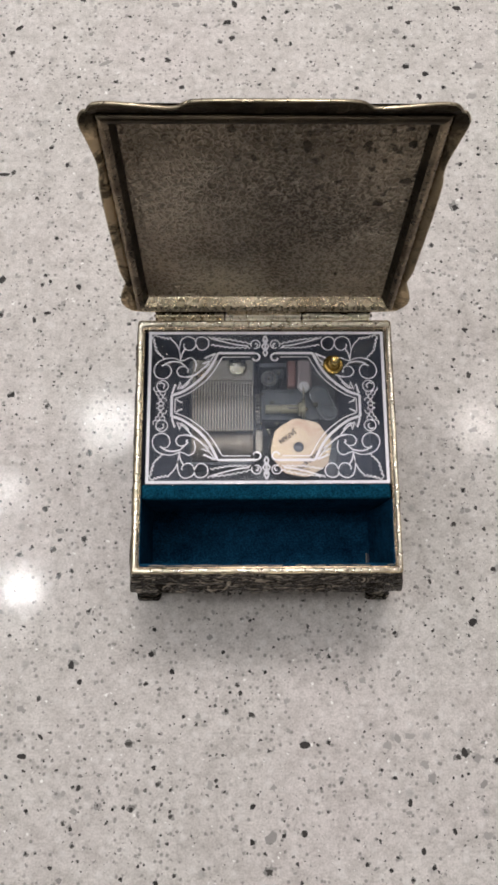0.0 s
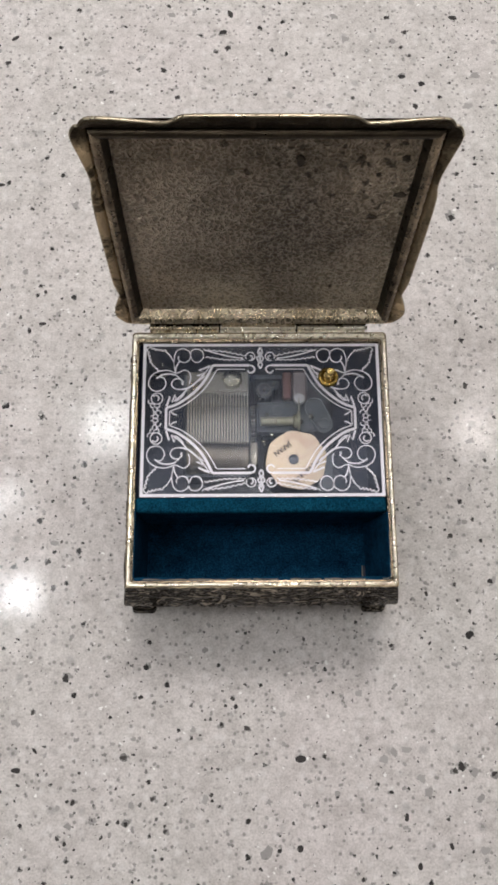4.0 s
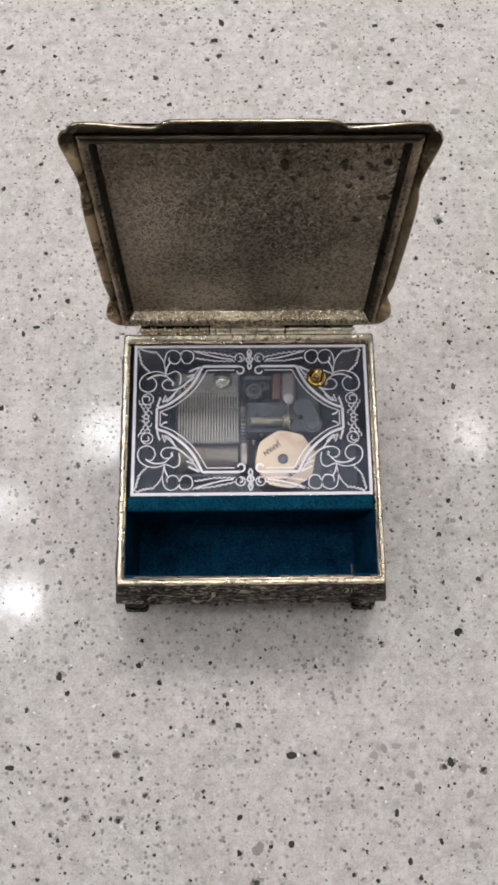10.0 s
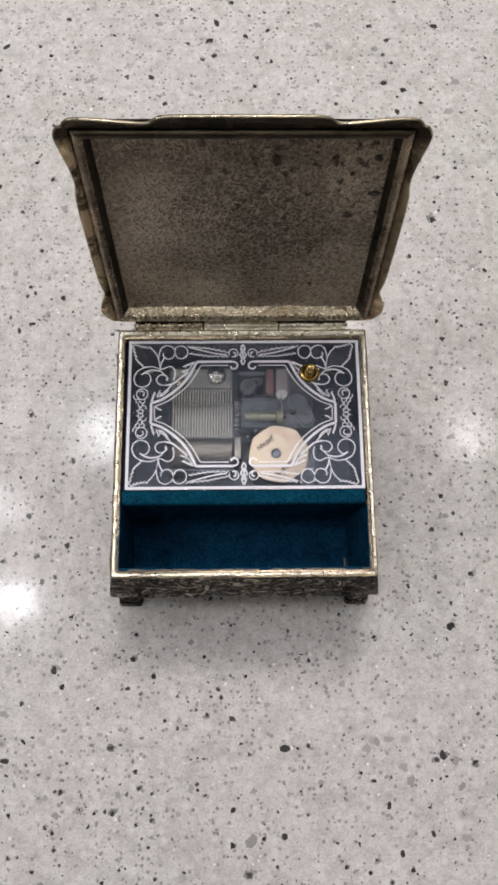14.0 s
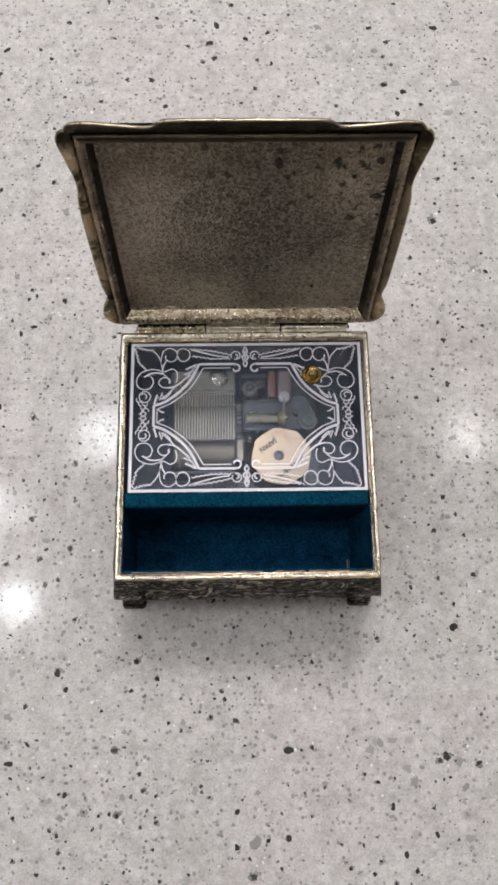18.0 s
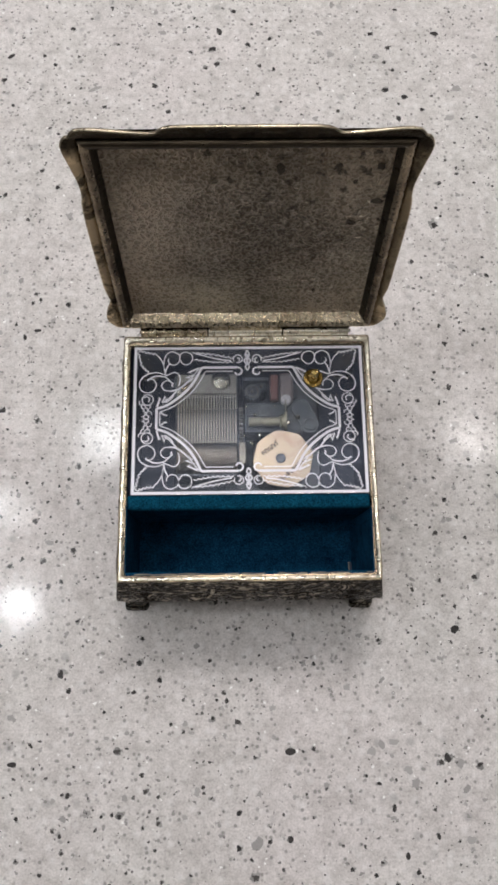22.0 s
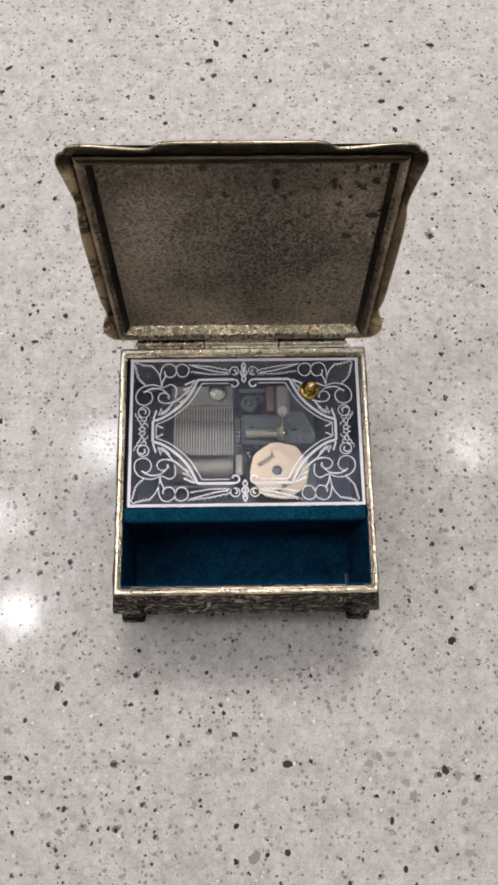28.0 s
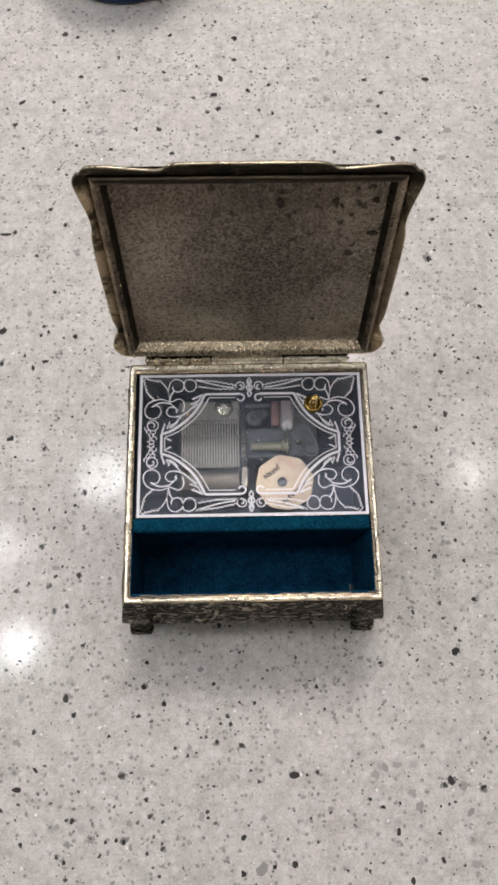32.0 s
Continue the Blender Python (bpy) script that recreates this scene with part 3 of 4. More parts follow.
for x0, x1, mat in ((-39.2, -14.6, RAIL_METAL), (-14.1, 13.0, RIM_METAL), (13.5, 37.8, RIM_METAL)):
    part("knuckle", turned(bmesh.new(), [(0.7, x0), (0.95, x0 + 0.3), (0.95, x1 - 0.3), (0.7, x1)], (0, 90.0, 50.2), "x", 16), mat, hinge)
    part("hinge_leaf", box(bmesh.new(), (x0, 88.2, 48.4), (x1, 89.8, 49.4), 0.2), mat, hinge)

# Added dark backing: shade for the hinge gaps, hiding the bright counter behind.
part("gap_backing", box(bmesh.new(), (-39.2, 91.0, 48.2), (37.8, 91.6, 50.8), 0.1), BEVEL_METAL, hinge)
part("gap_bed", box(bmesh.new(), (-39.2, 88.3, 47.6), (37.8, 91.0, 48.3), 0.1), BEVEL_METAL, hinge)

# ---- lid, in its own space: x across, z up the lid, y away from the viewer ----
LID_HALF = [(0, 0.5), (26, 0.5), (44, 0.5), (48.2, 2.4), (50.0, 6.0), (49.2, 11), (47.3, 16.4), (47.5, 19.0), (48.2, 24), (48.4, 38), (48.5, 52), (48.2, 61.5), (47.5, 65.5),
            (47.6, 70), (48.7, 76), (49.9, 82.0), (49.5, 84.4), (48.3, 86.0), (47.2, 86.3), (46.4, 87.4), (44.6, 88.4), (40, 88.5), (30, 87.5), (25, 87.3), (22.3, 88.7), (19, 89.3), (9, 89.4)]
half = [Vector((x, z)) for x, z in LID_HALF]
OUTLINE = smooth_line(half + [Vector((0, 89.4))] + [Vector((-p.x, p.y)) for p in reversed(half[1:])], 5, True)
CENTRE = Vector((0, 43.2))


def towards(hw, z0, z1):
    """The lid's outline drawn in onto a rectangle."""
    c, hh, out = Vector((0, (z0 + z1) / 2)), (z1 - z0) / 2, []
    for p in OUTLINE:
        d = p - c
        s = min(hw / max(abs(d.x), 1e-6), hh / max(abs(d.y), 1e-6))
        out.append(c + d * s)
    return out


def ring_at(pts, y, grow=1.0):
    return [(CENTRE.x + (p.x - CENTRE.x) * grow, y, CENTRE.y + (p.y - CENTRE.y) * grow) for p in pts]


b = bmesh.new()
rng = random.Random(9)
shell = [ring_at(towards(45.3, 1.0, 84.9), 1.6), ring_at(towards(46.0, 0.9, 85.6), 0.55), ring_at(OUTLINE, 0.1, 0.994), ring_at(OUTLINE, 0.35, 0.999), ring_at(OUTLINE, 1.1), ring_at(OUTLINE, 1.5, 0.99),
         ring_at(OUTLINE, 3.4, 0.95), ring_at(OUTLINE, 5.4, 0.91), ring_at(OUTLINE, 6.6, 0.84), ring_at(OUTLINE, 7.2, 0.6), ring_at(OUTLINE, 7.4, 0.2)]
shell = [[(x + rng.uniform(-.06, .06), y + rng.uniform(-.03, .03), z + rng.uniform(-.06, .06)) for x, y, z in row] for row in shell]
rings(b, shell, True, False, True)
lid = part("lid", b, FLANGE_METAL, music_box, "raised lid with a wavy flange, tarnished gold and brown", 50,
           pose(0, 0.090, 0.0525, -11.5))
b = rings(bmesh.new(), [ring_at(OUTLINE, 0.25, 0.997), ring_at(OUTLINE, 0.3, 1.0015), ring_at(OUTLINE, 0.6, 1.004), ring_at(OUTLINE, 1.0, 1.004), ring_at(OUTLINE, 1.3, 1.001), ring_at(OUTLINE, 1.3, 0.997), ring_at(OUTLINE, 0.25, 0.997)])
part("lid_edge", b, EDGE_METAL, lid, "thin bright edge of the lid flange, highlight in its colour", 60)
FRAME_RINGS = [ring_at(towards(45.5, 0.9, 85.1), 1.7), ring_at(towards(45.2, 1.0, 84.9), 0.4), ring_at(towards(44.8, 1.2, 84.6), -0.1), ring_at(towards(44.1, 1.8, 84.0), -0.4),
               ring_at(towards(43.2, 2.7, 83.2), -0.25), ring_at(towards(42.4, 3.7, 82.4), 0.4)]
BEVEL_RINGS = [ring_at(towards(42.4, 3.7, 82.4), 0.4), ring_at(towards(42.0, 4.2, 82.0), 1.1), ring_at(towards(41.2, 5.0, 81.4), 2.4), ring_at(towards(40.7, 5.6, 81.1), 3.2),
               ring_at(towards(40.6, 5.6, 81.1), 4.7), ring_at(towards(45.5, 0.9, 85.1), 4.7)]


def frame_piece(name, rows, mat, label, where, parent):
    """One stretch of the moulding round the panel, mitred at the corners: its lower rail, its upper rail or one of its stiles."""
    b = rings(bmesh.new(), rows)
    drop = []
    for f in b.faces:
        c = f.calc_center_median()
        side = "west" if c.x < 0 else "east"
        if c.z < 8 and c.z - 1.0 < (45.2 - abs(c.x)) * 0.98:
            side = "lower"
        elif c.z > 80 and 84.9 - c.z < (45.2 - abs(c.x)) * 0.84:
            side = "upper"
        if side != where:
            drop.append(f)
    bmesh.ops.delete(b, geom=drop, context="FACES")
    return part(name, b, mat, parent, label, 40)


for side_name in ("west", "east"):
    stile = frame_piece("stile", FRAME_RINGS, FRAME_METAL, "brown moulded side stile of the lid frame", side_name, lid)
    frame_piece("bevel", BEVEL_RINGS, BEVEL_METAL, "bevel beside the panel, shade in its dark metal", side_name, stile)
frame_piece("upper_rail", FRAME_RINGS + BEVEL_RINGS[1:], UPPER_METAL, "upper rail of the lid frame, shaded tone in its metal", "upper", lid)
frame_piece("lower_rail", FRAME_RINGS + BEVEL_RINGS[1:], RAIL_METAL, "worn lower rail of the lid frame, lit tone in its metal", "lower", lid)

b = bmesh.new()
nx, nz = 150, 140
rows = []
for j in range(nz + 1):
    row = []
    for i in range(nx + 1):
        x, z = -41.1 + 82.2 * i / nx, 5.5 + 75.7 * j / nz
        e = min(1.0, (41.1 - abs(x)) / 2, (z - 5.5) / 2, (81.2 - z) / 2)
        q = Vector((x * 0.55, z * 0.42, 0.3))
        q += noise.noise_vector(q * 0.6) * 0.5
        h = 1 - abs(noise.noise(q)) * 2.2 + 0.5 * noise.noise(q * 2.3)
        row.append((x, 3.0 - 0.16 * e * h, z))
    rows.append(row)
rows.append([(x, 4.4, z) for x, y, z in rows[-1]])
rows.append([(x, 4.4, z) for x, y, z in rows[0]])
rings(b, rows, closed=False)
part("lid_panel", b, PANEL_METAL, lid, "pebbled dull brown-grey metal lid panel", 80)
PATINA = [(23.0, 18.8, 0.7, 0.8), (37.6, 73.6, 1.5, 1.3), (38.5, 60.4, 2.2, 1.1), (31.0, 68.0, 0.9, 0.8), (25.8, 74.1, 1.0, 0.8), (9.4, 72.9, 1.6, 2.2), (31.8, 78.1, 0.8, 0.7)]
rng = random.Random(41)
for x, z, rx, rz in PATINA:
    b = bmesh.new()
    pts = [(rx * rng.uniform(0.6, 1.15) * math.cos(k * math.pi / 7), rz * rng.uniform(0.6, 1.15) * math.sin(k * math.pi / 7)) for k in range(14)]
    rings(b, [[(x + u, 2.95, z + v) for u, v in pts], [(x + u * 0.95, 2.74, z + v * 0.95) for u, v in pts]], True, False, True)
    part("patina_spot", b, SPOT_METAL, lid, "dark patina spot on the panel", 80)
# Added dark strip: the shade in the gap between lid and knuckles.
part("gap_shade_strip", box(bmesh.new(), (-39, 0.9, -2.2), (38, 1.8, 2.2), 0.3), BEVEL_METAL, lid, "added dark strip, standing in for the hinge gap's shade")
part("hinge_leaf", box(bmesh.new(), (-13.6, 0.1, -1.5), (12.6, 0.6, 0.4), 0.1), RAIL_METAL, lid)

# ---- musical movement below the plate ----
movement = thing("musical_movement", 0, 0, 13, "clockwork musical movement with comb and pinned cylinder inside the box", "music movement")
DOWN = Matrix.Translation((0, 0, -0.013))


def piece(name, bm, mat, label="", parent=None, centre=None):
    """A part of the movement, shaped in the box's space; with a centre it gets its own pivot there."""
    if parent is None:
        m = DOWN
        if centre:
            bmesh.ops.translate(bm, vec=[-c for c in centre], verts=bm.verts)
            m = DOWN @ pose(*[c * MM for c in centre])
        return part(name, bm, mat, movement, label, 27, m)
    return part(name, bm, mat, parent, label)


piece("bed_plate", box(bmesh.new(), (-29, 35, 13), (29, 80, 18.5), 0.8), DARK_STEEL, "dark steel bed plate")
piece("pillar", box(bmesh.new(), (-28, 69.5, 18), (-3.6, 79, 32.5), 0.5), DARK_STEEL)
piece("comb_body", box(bmesh.new(), (-26.8, 70.6, 32.5), (-3.9, 78.6, 34.6), 0.35), STEEL, "steel comb plate")
COMB = 22
tooth = bmesh.new()
box(tooth, (-0.25, -19.8, -0.55), (0.25, 0.4, 0.55), 0.08, 1)
for i in range(COMB):
    x = -26.3 + i * 21.9 / (COMB - 1)
    m = DOWN @ pose(x * MM, 0.0709, 0.0338 + 0.00003 * math.sin(i * 2.3), 0.25 * math.sin(i * 1.7), 0, 0)
    if i == 0:
        first = part("tooth", tooth, TOOTH, movement, "", 27, m)
    else:
        t = new("tooth", first.data)
        t.parent = movement
        t.matrix_basis = m
# pinned cylinder on its own axle
AXLE = (0, 47.0, 27.0)
b = turned(bmesh.new(), [(6.0, -27), (6.4, -26.6), (6.4, -4.2), (6.0, -3.8)], AXLE, "x", 48)
rng = random.Random(3)
for i in range(300):
    x, a = -26.9 + 22.5 * rng.randrange(COMB) / (COMB - 1), rng.uniform(0, 2 * math.pi)
    c = Vector((x, AXLE[1] + 6.6 * math.cos(a), AXLE[2] + 6.6 * math.sin(a)))
    r = 0.24
    box(b, c - Vector((r, r, r)), c + Vector((r, r, r)))
cylinder = piece("cylinder", b, COPPERY, "coppery brass cylinder set with pins", None, AXLE)
piece("bearing_block", box(bmesh.new(), (-3.4, 42.8, 18), (-0.6, 51.5, 34.6), 0.5), STEEL, "grey steel bearing block")
piece("front_bar", box(bmesh.new(), (-27.5, 39.2, 18), (-3.5, 40.6, 30.0), 0.4), DARK_STEEL)


def toothed(r, teeth, h0, h1, centre, axis):
    b = bmesh.new()
    rows = []
    for rr, h in ((0.25 * r, h0), (1.0, h0), (1.0, h1), (0.25 * r, h1)):
        row = []
        for i in range(teeth * 4):
            a = 2 * math.pi * i / (teeth * 4)
            q = rr if rr != 1.0 else r * (1.0 if i % 4 in (0, 1) else 0.86)
            p = (h, q * math.cos(a), q * math.sin(a)) if axis == "x" else (q * math.cos(a), q * math.sin(a), h)
            row.append([p[k] + centre[k] for k in range(3)])
        rows.append(row)
    return rings(b, rows, True, True, True)


wheel = piece("cylinder_gear", toothed(8.0, 30, -3.2, -1.6, (0, 59.0, 27.5), "x"), STEEL, "toothed steel wheel seen edge-on", None, (0, 59.0, 27.5))
piece("gearbox", box(bmesh.new(), (-1.0, 56.0, 18), (21.5, 68.0, 31.0), 1.2), SMOKE, "smoky plastic gear bracket")
WORM = (0, 59.5, 34)
worm = piece("worm_shaft", turned(bmesh.new(), [(1.2, 0.4), (1.7, 0.7), (1.7, 5.0), (1.45, 5.2), (1.45, 6.2), (1.7, 6.4), (1.7, 12.4), (2.6, 12.8), (2.6, 14.4), (1.2, 14.8)], WORM, "x", 24), IVORY, "dull brass worm shaft", None, WORM)
part("bearing", turned(bmesh.new(), [(0.9, 15.0), (0.9, 15.8), (0.5, 16.2)], (0, 0, 0.3), "x", 14), CHROME, worm)
piece("governor_blade", box(bmesh.new(), (12.4, 67.2, 32.5), (17.8, 79.0, 34.2), 1.4, 3), MILKY, "milky plastic governor blade")
piece("governor_tip", turned(bmesh.new(), [(2.2, 32.6), (2.3, 33.6), (1.8, 34.3), (0.3, 34.5)], (15.0, 68.4, 0), "z", 20), PALE, "pale rounded governor end")
piece("governor_weight", box(bmesh.new(), (8.8, 68.3, 30), (12.2, 79, 33.5), 0.8, 2), PINK, "reddish plastic governor part")
piece("governor_shaft", turned(bmesh.new(), [(0.5, 60.5), (0.5, 68)], (14.7, 0, 34), "y", 10), STEEL)
b = bmesh.new()
for p, q in (((24.0, 58.9), (20.6, 65.4)),):
    arc = [(p[0] + 3.2 * math.cos(radians(a)), p[1] + 3.2 * math.sin(radians(a))) for a in range(-160, 30, 12)]
    arc += [(q[0] + 3.6 * math.cos(radians(a)), q[1] + 3.6 * math.sin(radians(a))) for a in range(30, 200, 12)]
rings(b, [[(x, y, z) for x, y in arc] for z in (31.2, 32.6)], True, True, True)
bracket = piece("bracket", b, SMOKE, "smoky clear plastic bracket")
part("bracket_boss", turned(bmesh.new(), [(2.3, 32.4), (2.3, 33.6), (1.5, 33.7), (1.4, 33.0), (0.2, 33.0)], (24.0, 58.9, 0), "z", 24), SMOKE, bracket)
part("bracket_screw", turned(bmesh.new(), [(0.9, 32.5), (0.8, 34.2), (0.2, 34.5)], (19.2, 61.5, 0), "z", 14), STEEL, bracket)
for x, y, z, r in ((2.0, 72.5, 31, 3.4), (5.6, 75, 30, 2.4)):
    piece("small_wheel", toothed(r, 16, z - 13.0, z, (x, y, 0), "z"), SMOKE if r < 3 else DARK_STEEL)
    piece("wheel_pin", turned(bmesh.new(), [(0.7, z - 1), (0.7, z + 1.2), (0.3, z + 1.5)], (x, y, 0), "z", 14), STEEL)
b = tube(bmesh.new(), [(x, y, 32.8) for x, y in arc[::2]] + [(arc[0][0], arc[0][1], 32.8)], 0.28)
part("bracket_rim", b, GLASSY, bracket, "pale glassy edge of the bracket")
part("boss_ring", tube(bmesh.new(), [(24.0 + 2.1 * math.cos(radians(a)), 58.9 + 2.1 * math.sin(radians(a)), 33.7) for a in range(0, 361, 20)], 0.25), GLASSY, bracket)
part("worm_slot", box(bmesh.new(), (8.6, -0.3, 1.5), (12.2, 0.3, 1.8)), DARK_STEEL, worm)
piece("worm_flange", turned(bmesh.new(), [(0.6, 14.0), (3.7, 14.1), (3.7, 14.9), (0.6, 15.0)], WORM, "x", 28), IVORY, "thin dull brass flange on the worm shaft")
rim_pts = [(-0.6, 56.4), (21.0, 56.4), (21.0, 67.6), (-0.6, 67.6), (-0.6, 56.4)]
for (xa, ya), (xb, yb) in zip(rim_pts, rim_pts[1:]):
    piece("cover_edge", tube(bmesh.new(), [(xa + (xb - xa) * k / 6, ya + (yb - ya) * k / 6, 31.2 + 0.12 * math.sin(k * 2.1)) for k in range(7)], 0.2), GLASSY)
piece("cover_ring", tube(bmesh.new(), [(6.8 + 2.0 * math.cos(radians(a)), 64.6 + 1.8 * math.sin(radians(a)), 31.3) for a in range(0, 361, 20)], 0.2), GLASSY)
piece("wheel_ring", tube(bmesh.new(), [(2.0 + 2.4 * math.cos(radians(a)), 72.5 + 2.2 * math.sin(radians(a)), 31.3) for a in range(0, 361, 18)], 0.35), STEEL)
piece("cross_bar", box(bmesh.new(), (-1.5, 76.6, 18), (8.5, 78.4, 32), 0.4), DARK_STEEL)
# Chrome rivets, many added just to stand in for glints on the gears.
for x, y, r in ((3.0, 63.0, 0.7), (4.6, 55.0, 0.8), (6.8, 54.2, 0.7), (1.6, 52.4, 0.8), (2.0, 51.0, 0.6), (-1.4, 60.6, 0.7), (-1.6, 62.6, 0.6), (-1.2, 54.8, 0.7), (-1.8, 57.2, 0.5), (-0.6, 66.4, 0.6), (0.4, 69.0, 0.5), (10.6, 66.6, 0.5), (19.4, 66.4, 0.6), (22.0, 63.0, 0.5)):
    piece("rivet_glint", turned(bmesh.new(), [(r, 30.0), (r, 31.3), (r * 0.5, 31.8), (0.1, 31.9)], (x, y, 0), "z", 12), CHROME)

piece("spring_barrel", turned(bmesh.new(), [(11.2, 18), (11.2, 36.6), (10.6, 37.6), (2.6, 37.8)], (12.8, 44.0, 0), "z", 48), STEEL, "spring barrel under a round paper label")
b = bmesh.new()
outer, hole = [], []
for i in range(64):
    a = 2 * math.pi * i / 64
    k = (a % (math.pi / 4)) - math.pi / 8
    r = min(10.9, 10.35 / math.cos(k))
    outer.append((13.0 + r * 1.02 * math.cos(a + 0.2), 44.0 + r * math.sin(a + 0.2)))
    hole.append((12.1 + 1.9 * math.cos(a + 0.2), 44.2 + 1.9 * math.sin(a + 0.2)))
rings(b, [[(x, y, z) for x, y in ring] for ring, z in ((hole, 37.75), (hole, 38.35), (outer, 38.35), (outer, 37.55))], True)
label_disc = piece("paper_label", b, PAPER, "round cream paper label printed in brown")
piece("winding_post", turned(bmesh.new(), [(1.85, 37.0), (1.85, 38.1), (1.2, 38.3), (1.0, 37.9), (0.2, 37.9)], (12.1, 44.2, 0), "z", 24), DARK_STEEL)


def lettering(body, x, y, z, size, turn, parent, mat):
    c = bpy.data.curves.new("lettering", "FONT")
    c.body, c.size, c.align_x, c.align_y, c.extrude = body, size * MM, "CENTER", "CENTER", 0.00002
    c.offset = 0.0001
    made = new("lettering", c)
    made.data.materials.append(mat)
    made.parent = parent
    made.matrix_basis = pose(x * MM, y * MM, z * MM, 0, 0, turn)
    return made


lettering("JAPAN", 8.1, 48.0, 38.42, 2.45, 215, label_disc, INK)
rng = random.Random(12)
for i in range(9):
    s = -5.6 + 1.4 * i
    a = radians(41)
    x, y = 16.9 + s * math.cos(a), 40.1 + s * math.sin(a)
    bm_ = bmesh.new()
    box(bm_, (-0.5, -rng.uniform(0.6, 1.0), 0), (0.45, rng.uniform(0.7, 1.1), 0.05))
    part("printed_mark", bm_, INK, label_disc, "", 27, pose(x * MM, y * MM, 38.38 * MM, 0, 0, 42 + rng.uniform(-8, 8)))
for i in range(3):
    bm_ = bmesh.new()
    box(bm_, (-4.5 + i, -0.1, 0), (4.5 - i, 0.1, 0.04))
    part("printed_line", bm_, INK, label_disc, "", 27, pose(12.6 * MM, (36.6 - 0.9 * i) * MM, 38.38 * MM, 0, 0, 4))

comb_screw = piece("comb_screw", turned(bmesh.new(), [(3.8, 34.4), (3.8, 35.3), (3.2, 36.3), (2.0, 37.0), (0.5, 37.2)], (-10.0, 75.6, 0), "z", 28), CHROME, "shiny domed steel screw")
part("screw_slot", box(bmesh.new(), (-12.3, 75.3, 36.5), (-7.7, 75.9, 37.1)), DARK_STEEL, comb_screw)
piece("comb_screw", turned(bmesh.new(), [(2.4, 34.4), (2.4, 35.0), (1.8, 35.8), (0.4, 36.1)], (-23.4, 72.8, 0), "z", 24), DULL_SCREW)

# brass post that stands through the plate
post = part("brass_knob", turned(bmesh.new(), [(3.6, 49.05), (3.65, 49.5), (3.3, 50.1), (2.5, 50.2), (2.2, 49.9), (1.9, 49.5), (1.5, 49.45)], (24.1, 71.6, 0), "z", 40), DARK_BRASS, music_box, "small round brass knob")
part("knob_stub", turned(bmesh.new(), [(1.6, 49.3), (1.6, 50.8), (1.35, 51.1), (1.3, 55.4), (1.05, 56.0), (0.2, 56.2)], (24.1, 71.6, 0), "z", 24), BRASS, post)

# ---- clear plate with silver scroll print ----
PC, SIDE = 56.75, 0.1
plate = part("clear_plate", box(bmesh.new(), (-41.6, 29.0, 47.4), (42.6, 84.4, 49.0), 0.15, 1), ACRYLIC, music_box, "clear plastic plate printed with silver scrollwork")
plate.visible_shadow = False
PRINT_Z = 49.03


def ribbon(b, pts, w, mx=1, my=1):
    """A printed stroke along plan points counted from the plate's centre, mirrored by mx and my."""
    pts = [Vector((p[0] * mx, p[1] * my)) for p in pts]
    left, right = [], []
    for i, p in enumerate(pts):
        d = (pts[min(i + 1, len(pts) - 1)] - pts[max(i - 1, 0)])
        if d.length < 1e-9:
            d = Vector((1, 0))
        d.normalize()
        n = Vector((-d.y, d.x)) * w * 0.52
        left.append((SIDE + p.x + n.x, PC + p.y + n.y, PRINT_Z))
        right.append((SIDE + p.x - n.x, PC + p.y - n.y, PRINT_Z))
    rings(b, [left, right], closed=False)
    return b


def spiral(cx, cy, r0, r1, a0, a1, n=30):
    return [Vector((cx + (r0 + (r1 - r0) * t) * math.cos(radians(a0 + (a1 - a0) * t)), cy + (r0 + (r1 - r0) * t) * math.sin(radians(a0 + (a1 - a0) * t)))) for t in (i / n for i in range(n + 1))]


def ragged(p0, p1, lobes, deep, bow=0.0):
    """A scalloped leaf edge from p0 to p1."""
    p0, p1 = Vector(p0), Vector(p1)
    d = p1 - p0
    n = Vector((-d.y, d.x)).normalized()
    steps = lobes * 5
    return [p0 + d * (i / steps) + n * (deep * abs(math.sin(math.pi * lobes * i / steps)) + bow * math.sin(math.pi * i / steps)) for i in range(steps + 1)]


def motif(name, strokes, w, mx, my, label=""):
    b = bmesh.new()
    for s in strokes:
        ribbon(b, s[1] if isinstance(s, tuple) else s, s[0] if isinstance(s, tuple) else w, mx, my)
    return part(name, b, PRINT, plate, label)


def curve(*pts):
    return smooth_line([Vector(p) for p in pts], 7)


def corner_leaf(mx, my):
    return motif("corner_leaf", [ragged((39.7, 25.9), (33.4, 24.5), 5, -0.75, 0.3), curve((33.4, 24.5), (32.2, 23.4), (31.0, 21.4), (30.4, 19.2), (30.1, 16.8)),
                                 ragged((39.7, 25.9), (38.2, 20.2), 4, 0.75, 0.0), ragged((38.2, 20.2), (35.4, 17.5), 3, 0.6, 0.0)], 0.38, mx, my)


